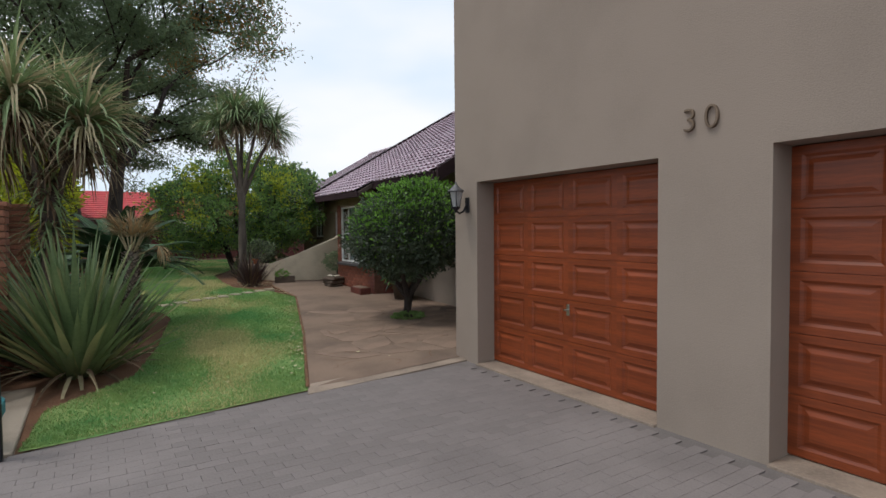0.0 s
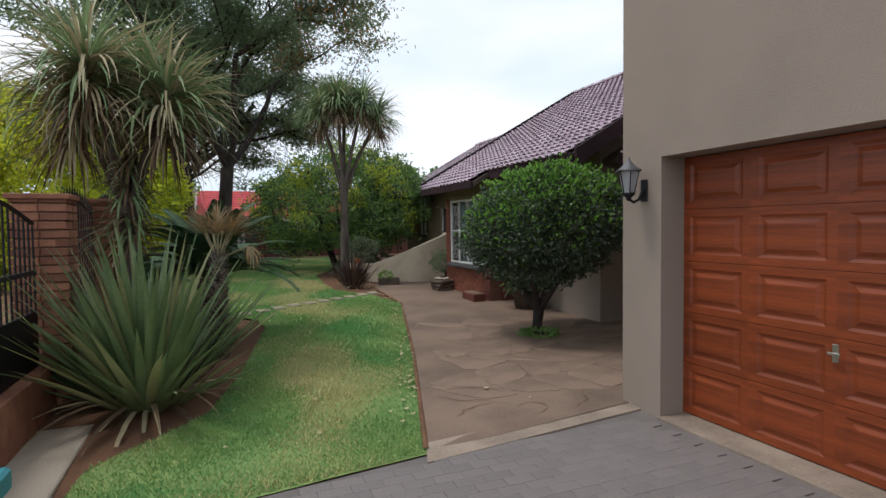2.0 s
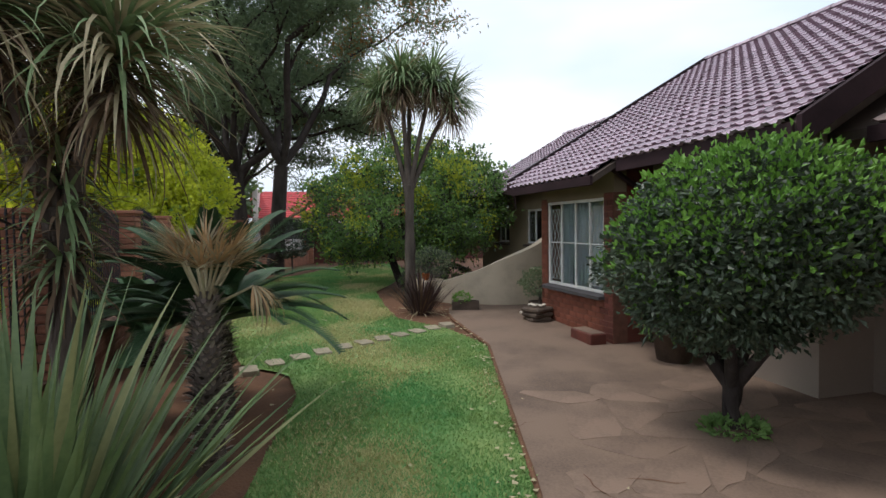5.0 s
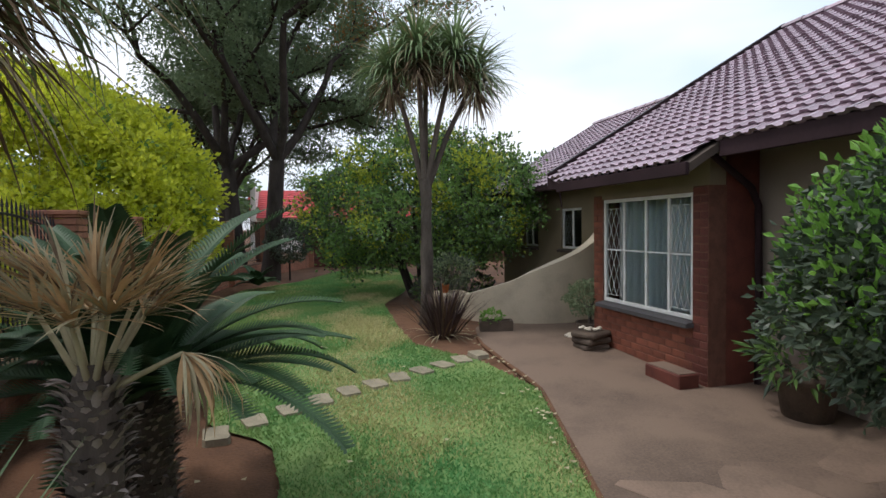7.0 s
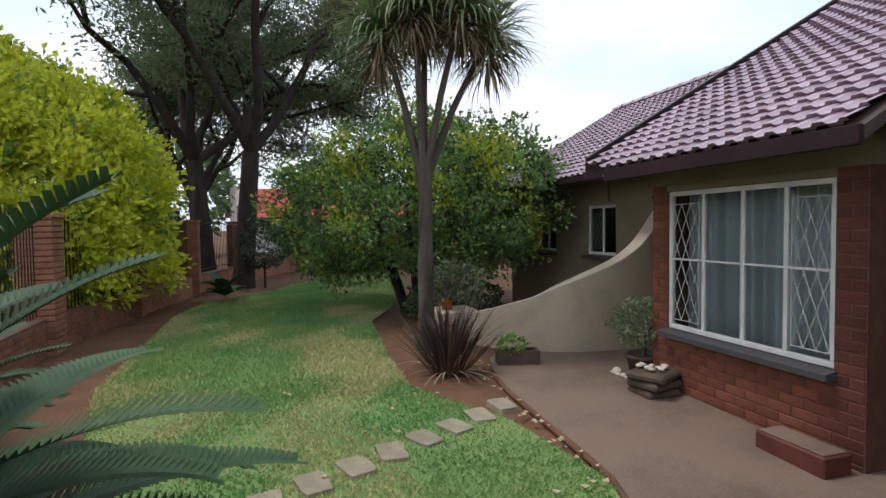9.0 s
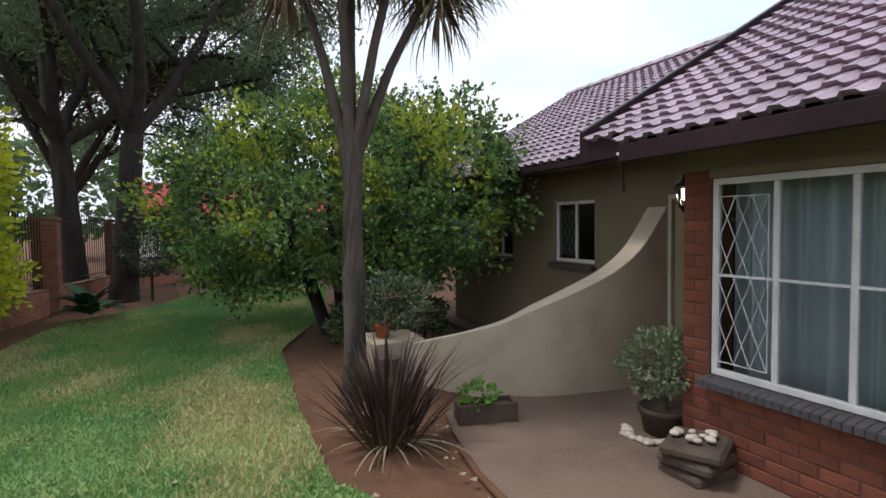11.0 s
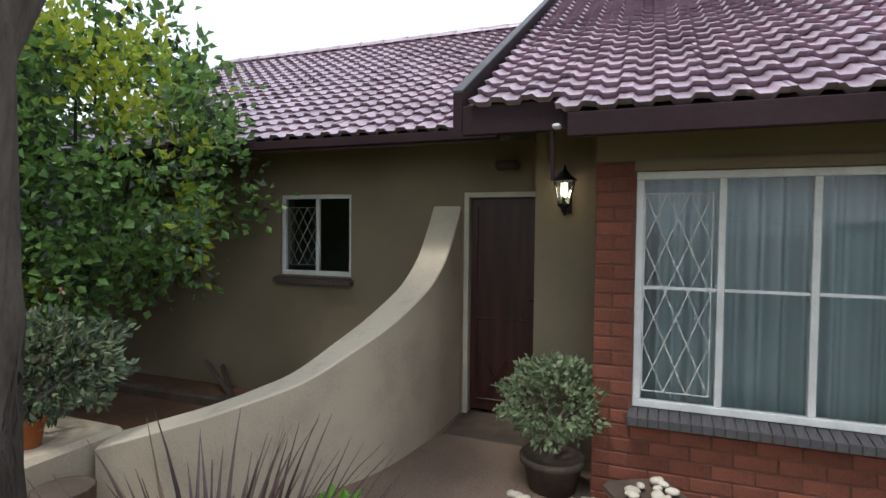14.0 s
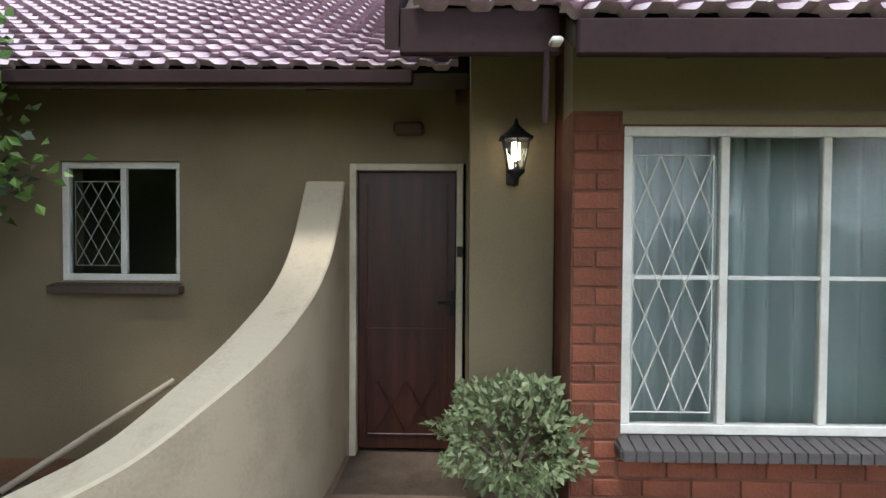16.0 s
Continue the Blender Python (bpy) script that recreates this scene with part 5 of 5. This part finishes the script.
for i in range(14):
    x = -34 + i * 6.0 + rng.uniform(-1.5, 1.5)
    if -3 < x < 9:
        continue
    leafy("far_tree", (x, 44 + rng.uniform(-4, 6), 0.2), [[((0, 0, -0.1), 0.25), ((0, 0, 3), 0.15)]], [((0, 0, 4.0), (3.4, 3, 2.8)), ((1.2, 0, 5.2), (2, 2, 1.8)), ((-1.4, 0, 3.2), (2.2, 2, 2.0))], 2600, (0.5, 0.16), [LEAF_ACACIA, LEAF_MID], lambda P, N, r: (r.random(len(P)) > 0.7).astype(int), "distant dull green garden tree", seed=60 + i, group="far trees")

# ---- grass ----
def grass(name, n, y0, y1, h, mats, label, seed):
    rg = np.random.default_rng(seed)
    y = y0 + (y1 - y0) * rg.random(n) ** 1.25
    L = np.interp(y, [p[0] for p in LAWN_L], [p[1] for p in LAWN_L])
    R = np.interp(y, [p[0] for p in LAWN_R], [p[1] for p in LAWN_R])
    x = L + (R - L) * rg.random(n)
    keep = y > 5.16 + 0.13 * (x + 0.5)
    x, y = x[keep], y[keep]
    z = np.interp(y, [5.5, 12, 14], [0, 0.20, 0.25])
    k = len(x)
    a = rg.uniform(0, 6.283, k)
    hh = h * rg.uniform(0.5, 1.3, k) * (1 + 0.4 * (y > 14))
    w = 0.0055 * (1 + (y - 5) / 11)
    lx, ly = rg.normal(0, 0.5, k) * hh, rg.normal(0, 0.5, k) * hh
    p = np.stack([x, y, z], 1)
    s = np.stack([np.cos(a) * w, np.sin(a) * w, 0 * a], 1)
    tip = p + np.stack([lx, ly, hh], 1)
    vs = np.stack([p - s, p + s, tip], 1).reshape(-1, 3)
    dry = np.sin(x * 1.9 + 0.6 * y) * np.sin(y * 0.85 + 1.0) + 0.5 * np.sin(x * 4.3 - y * 2.1) * np.sin(y * 1.7)
    dry += 0.9 * np.exp(-((x - 1.2) ** 2 / 2.0 + (y - 14.3) ** 2 / 4.0)) + 0.7 * np.exp(-((x - 1.2) ** 2 / 0.4 + (y - 6.9) ** 2 / 1.2)) + 0.5 * np.exp(-((x - 1.6) ** 2 / 1.0 + (y - 17.5) ** 2 / 3.0))
    idx = ((dry + rg.normal(0, 0.28, k)) > 0.6).astype(int)
    fs = np.arange(3 * k).reshape(-1, 3)
    me = mesh_of(name, vs.tolist(), fs.tolist(), mats, idx)
    return tagged(new(name, me), label, "grass", kind="stuff")


grass("lawn_grass", 200000, 5.1, 28.0, 0.028, [GRASS, GRASS_DRY], "short mown grass, green with dry straw patches", 91)

# fallen leaves along the lawn's edge
vs, fs = [], []
for i in range(150):
    y = rng.uniform(6, 15)
    x = along(PATIO_L, y) - abs(rng.normal(0, 0.12)) - 0.03 if i < 110 else rng.uniform(0.3, 3.2)
    a, s = rng.uniform(0, 6.28), rng.uniform(0.5, 1.2)
    z = ground_z(y) + 0.035
    k = len(vs)
    for u, v, w in ((0, -0.02, 0), (0.03, 0, 0.008), (0, 0.025, 0), (-0.03, 0, 0.01)):
        vs.append((x + s * (u * math.cos(a) - v * math.sin(a)), y + s * (u * math.sin(a) + v * math.cos(a)), z + w))
    fs.append((k, k + 1, k + 2, k + 3))
tagged(new("fallen_leaves", mesh_of("fallen_leaves", vs, fs, BLADE_PALE)), "scattered dry leaves along the lawn edge", "leaves", kind="stuff")

# ---- bricks of the bay ----
LB, CB = 0.222, 0.0865
halves = {}


def bay_brick(y0, y1, z, mat=BRICK):
    key = (round(y1 - y0, 3), mat.name)
    if key not in halves:
        bm = bmesh.new()
        box_bm(bm, 0, 0.05, 0, y1 - y0, 0, CB - 0.012, 0.004)
        me = bpy.data.meshes.new("brick")
        bm.to_mesh(me)
        bm.free()
        me.materials.append(mat)
        halves[key] = me
    b = child(new("brick", halves[key]), bay)
    b.location = (BX - 0.004 + rng.normal(0, 0.0012), y0, z)


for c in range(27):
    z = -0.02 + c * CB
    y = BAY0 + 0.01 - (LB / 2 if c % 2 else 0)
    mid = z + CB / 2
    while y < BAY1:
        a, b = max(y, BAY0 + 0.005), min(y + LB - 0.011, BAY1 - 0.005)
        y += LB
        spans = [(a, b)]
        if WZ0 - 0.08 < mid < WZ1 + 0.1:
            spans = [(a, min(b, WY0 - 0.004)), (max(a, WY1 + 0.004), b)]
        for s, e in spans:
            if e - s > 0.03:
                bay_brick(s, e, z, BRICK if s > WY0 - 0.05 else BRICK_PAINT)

# ---- roof tiles ----
def tile_mesh(mat):
    W, E, T = 0.175, 0.23, 0.040
    prof = [(0.0, 0.026), (0.04, 0.028), (0.056, 0.007), (0.066, 0.003), (0.12, 0.003), (0.133, 0.009), (0.15, 0.026), (0.175, 0.026)]
    vs, fs = [], []
    n = len(prof)
    for u, dz in ((0.0, 0.038), (E, 0.0)):
        vs += [(u, y, h + dz) for y, h in prof]
    vs += [(0.028, y, h + 0.038 - T) for y, h in prof]
    for i in range(n - 1):
        fs += [(i, n + i, n + i + 1, i + 1), (2 * n + i, i, i + 1, 2 * n + i + 1)]
    return mesh_of("roof_tile", vs, fs, mat)


TILE_ME, TILE_PALE_ME = tile_mesh(TILE), tile_mesh(TILE_PALE)


def lay_tiles(roof, zf, x0, x1, y0, y1, me, skip=None):
    step = 0.195 * math.cos(TILT_A)
    cols = int(round((y1 - y0) / 0.175))
    rows = int((x1 - x0) / step) + 1
    made, rv, rf = 0, [], []
    for r in range(rows):
        x = x0 - 0.03 + r * step
        if x + step > x1 + 0.12:
            break
        for c in range(cols):
            y = y0 + c * 0.175 + (y1 - y0 - cols * 0.175) / 2
            if skip and skip(x, y):
                continue
            made += 1
            if made > 300:
                m = Matrix.Translation((x, y, zf(x) + 0.004 + rng.normal(0, 0.002))) @ Matrix.Rotation(-TILT_A + rng.normal(0, 0.006), 4, "Y")
                k = len(rv)
                rv += [tuple(m @ v.co) for v in me.vertices]
                rf += [tuple(i + k for i in p.vertices) for p in me.polygons]
                continue
            t = child(new("roof_tile", me), roof)
            t.matrix_basis = Matrix.Translation((x, y, zf(x) + 0.004 + rng.normal(0, 0.002))) @ Matrix.Rotation(-TILT_A + rng.normal(0, 0.006), 4, "Y")

    if rv:
        tagged(child(new("upper_tiles", mesh_of("upper_tiles", rv, rf, me.materials[0])), roof), kind="stuff")


lay_tiles(roof_near, near_z, 4.85, RIDGE_A, 8.36, 14.2, TILE_ME, lambda x, y: (y < 10.94 and x < 5.12) or (y > 13.5 and x < 4.98))
lay_tiles(roof_far, far_z, 5.95, RIDGE_B, 13.95, 19.97, TILE_ME)
lay_tiles(roof_link, link_z, 6.05, 9.2, 5.82, 8.27, TILE_PALE_ME)


def ridge_caps(roof, x, z, y0, y1):
    n = int((y1 - y0) / 0.38)
    vs, fs = [], []
    for k, s in ((0.0, 1.0), (0.40, 0.9)):
        vs += [(0.13 * s * math.cos(a), k, 0.09 * s * math.sin(a)) for a in [math.pi * i / 6 for i in range(7)]]
    fs = [(i, i + 1, i + 8, i + 7) for i in range(6)]
    me = mesh_of("ridge_cap", vs, fs, TILE, smooth=True)
    for i in range(n):
        o = child(new("ridge_cap", me), roof)
        o.location = (x, y0 + i * (y1 - y0) / n, z + 0.0)


ridge_caps(roof_near, RIDGE_A, near_z(RIDGE_A) + 0.01, 8.34, 14.2)
ridge_caps(roof_far, RIDGE_B, far_z(RIDGE_B) + 0.01, 14.25, 20.0)

# ---- flagstones ----
GN, GM = 11, 17
pt = {}
for i in range(GN + 1):
    for j in range(GM + 1):
        pt[i, j] = (1.9 + i * 0.47 + rng.uniform(-0.2, 0.2) + (0.24 if j % 2 else 0), 5.72 + j * 0.5 + rng.uniform(-0.2, 0.2))
for i in range(GN):
    for j in range(GM):
        q = [pt[i, j], pt[i + 1, j], pt[i + 1, j + 1], pt[i, j + 1]]
        cx, cy = sum(p[0] for p in q) / 4, sum(p[1] for p in q) / 4
        if min(p[0] - along(PATIO_L, p[1]) for p in q) < 0.04 or math.hypot(cx - 4.66, cy - 8.44) < 0.3:
            continue
        lim = 6.7 if cy < 8.6 else 5.95 if cy < 10.7 else 5.3
        if cy > 9.6 or max(p[0] for p in q) > lim or min(p[1] for p in q) < 5.7 or (max(p[0] for p in q) > 3.85 and cy < 5.6):
            continue
        z = ground_z(cy)
        sl = (ground_z(cy + 0.2) - ground_z(cy - 0.2)) / 0.4
        h = rng.uniform(0.0150, 0.0168)
        pts = []
        for k in range(4):
            a, b = q[k], q[(k + 1) % 4]
            for f in (0.15, 0.5, 0.85):
                jx, jy = rng.normal(0, 0.012, 2)
                pts.append((a[0] + (b[0] - a[0]) * f + jx, a[1] + (b[1] - a[1]) * f + jy))
        n = len(pts)
        vs = [((x - cx) * 0.978, (y - cy) * 0.978, h + sl * (y - cy) * 0.978) for x, y in pts] + [((x - cx) * 0.985, (y - cy) * 0.985, -0.01 + sl * (y - cy)) for x, y in pts]
        fs = [tuple(range(n))] + [(n + k, n + (k + 1) % n, (k + 1) % n, k) for k in range(n)]
        o = child(new("flagstone", mesh_of("flagstone", vs, fs, FLAG)), patio)
        o.location = (cx, cy, z)

# ---- cracks in the worn paving ----
vs, fs = [], []
for x, y, a, n in ((2.3, 6.0, 0.5, 9), (2.9, 6.0, 0.6, 9), (3.0, 6.4, 1.7, 9), (2.75, 6.2, 2.2, 8), (3.1, 7.6, 1.9, 7), (3.25, 7.9, -0.4, 6), (3.4, 5.8, 0.5, 8), (2.7, 8.9, 0.3, 6)):
    k0 = len(vs)
    for k in range(n):
        w = 0.002 + 0.006 * rng.random() * math.sin(math.pi * (k + 0.5) / n)
        z = ground_z(y) + 0.0195
        vs += [(x - math.sin(a) * w, y + math.cos(a) * w, z), (x + math.sin(a) * w, y - math.cos(a) * w, z)]
        a += rng.normal(0, 0.5)
        x, y = x + 0.08 * math.cos(a), max(y + 0.08 * math.sin(a), 5.72)
    fs += [(k0 + 2 * k, k0 + 2 * k + 1, k0 + 2 * k + 3, k0 + 2 * k + 2) for k in range(n - 1)]
tagged(child(new("cracks", mesh_of("cracks", vs, fs, SOIL)), patio), kind="stuff")

# ---- driveway pavers ----
bm = bmesh.new()
box_bm(bm, 0.0008, 0.2092, 0.0008, 0.1032, -0.03, 0.0, 0.0018)
pv = bpy.data.meshes.new("paver")
bm.to_mesh(pv)
bm.free()
pv.materials.append(PAVER)
rest_v, rest_f = [], []
tmpl_v = [tuple(v.co) for v in pv.vertices]
tmpl_f = [tuple(p.vertices) for p in pv.polygons]
near_n = 0
for r in range(75):
    for c in range(32):
        y = 5.40 - (r + 1) * 0.104
        x = -2.6 + c * 0.21 + (0.105 if r % 2 else 0)
        if x + 0.21 > GX - 0.1 or y + 0.104 > drive_edge(x) - 0.02:
            continue
        dz = rng.normal(0, 0.0006)
        if near_n < 300 and y > 2.6 and 0.4 < x:
            o = child(new("paver", pv), drive)
            o.location = (x, y, dz)
            near_n += 1
        else:
            k = len(rest_v)
            rest_v += [(a + x, b + y, d + dz) for a, b, d in tmpl_v]
            rest_f += [tuple(i + k for i in f) for f in tmpl_f]
tagged(child(new("pavers", mesh_of("pavers", rest_v, rest_f, PAVER)), drive), kind="stuff")
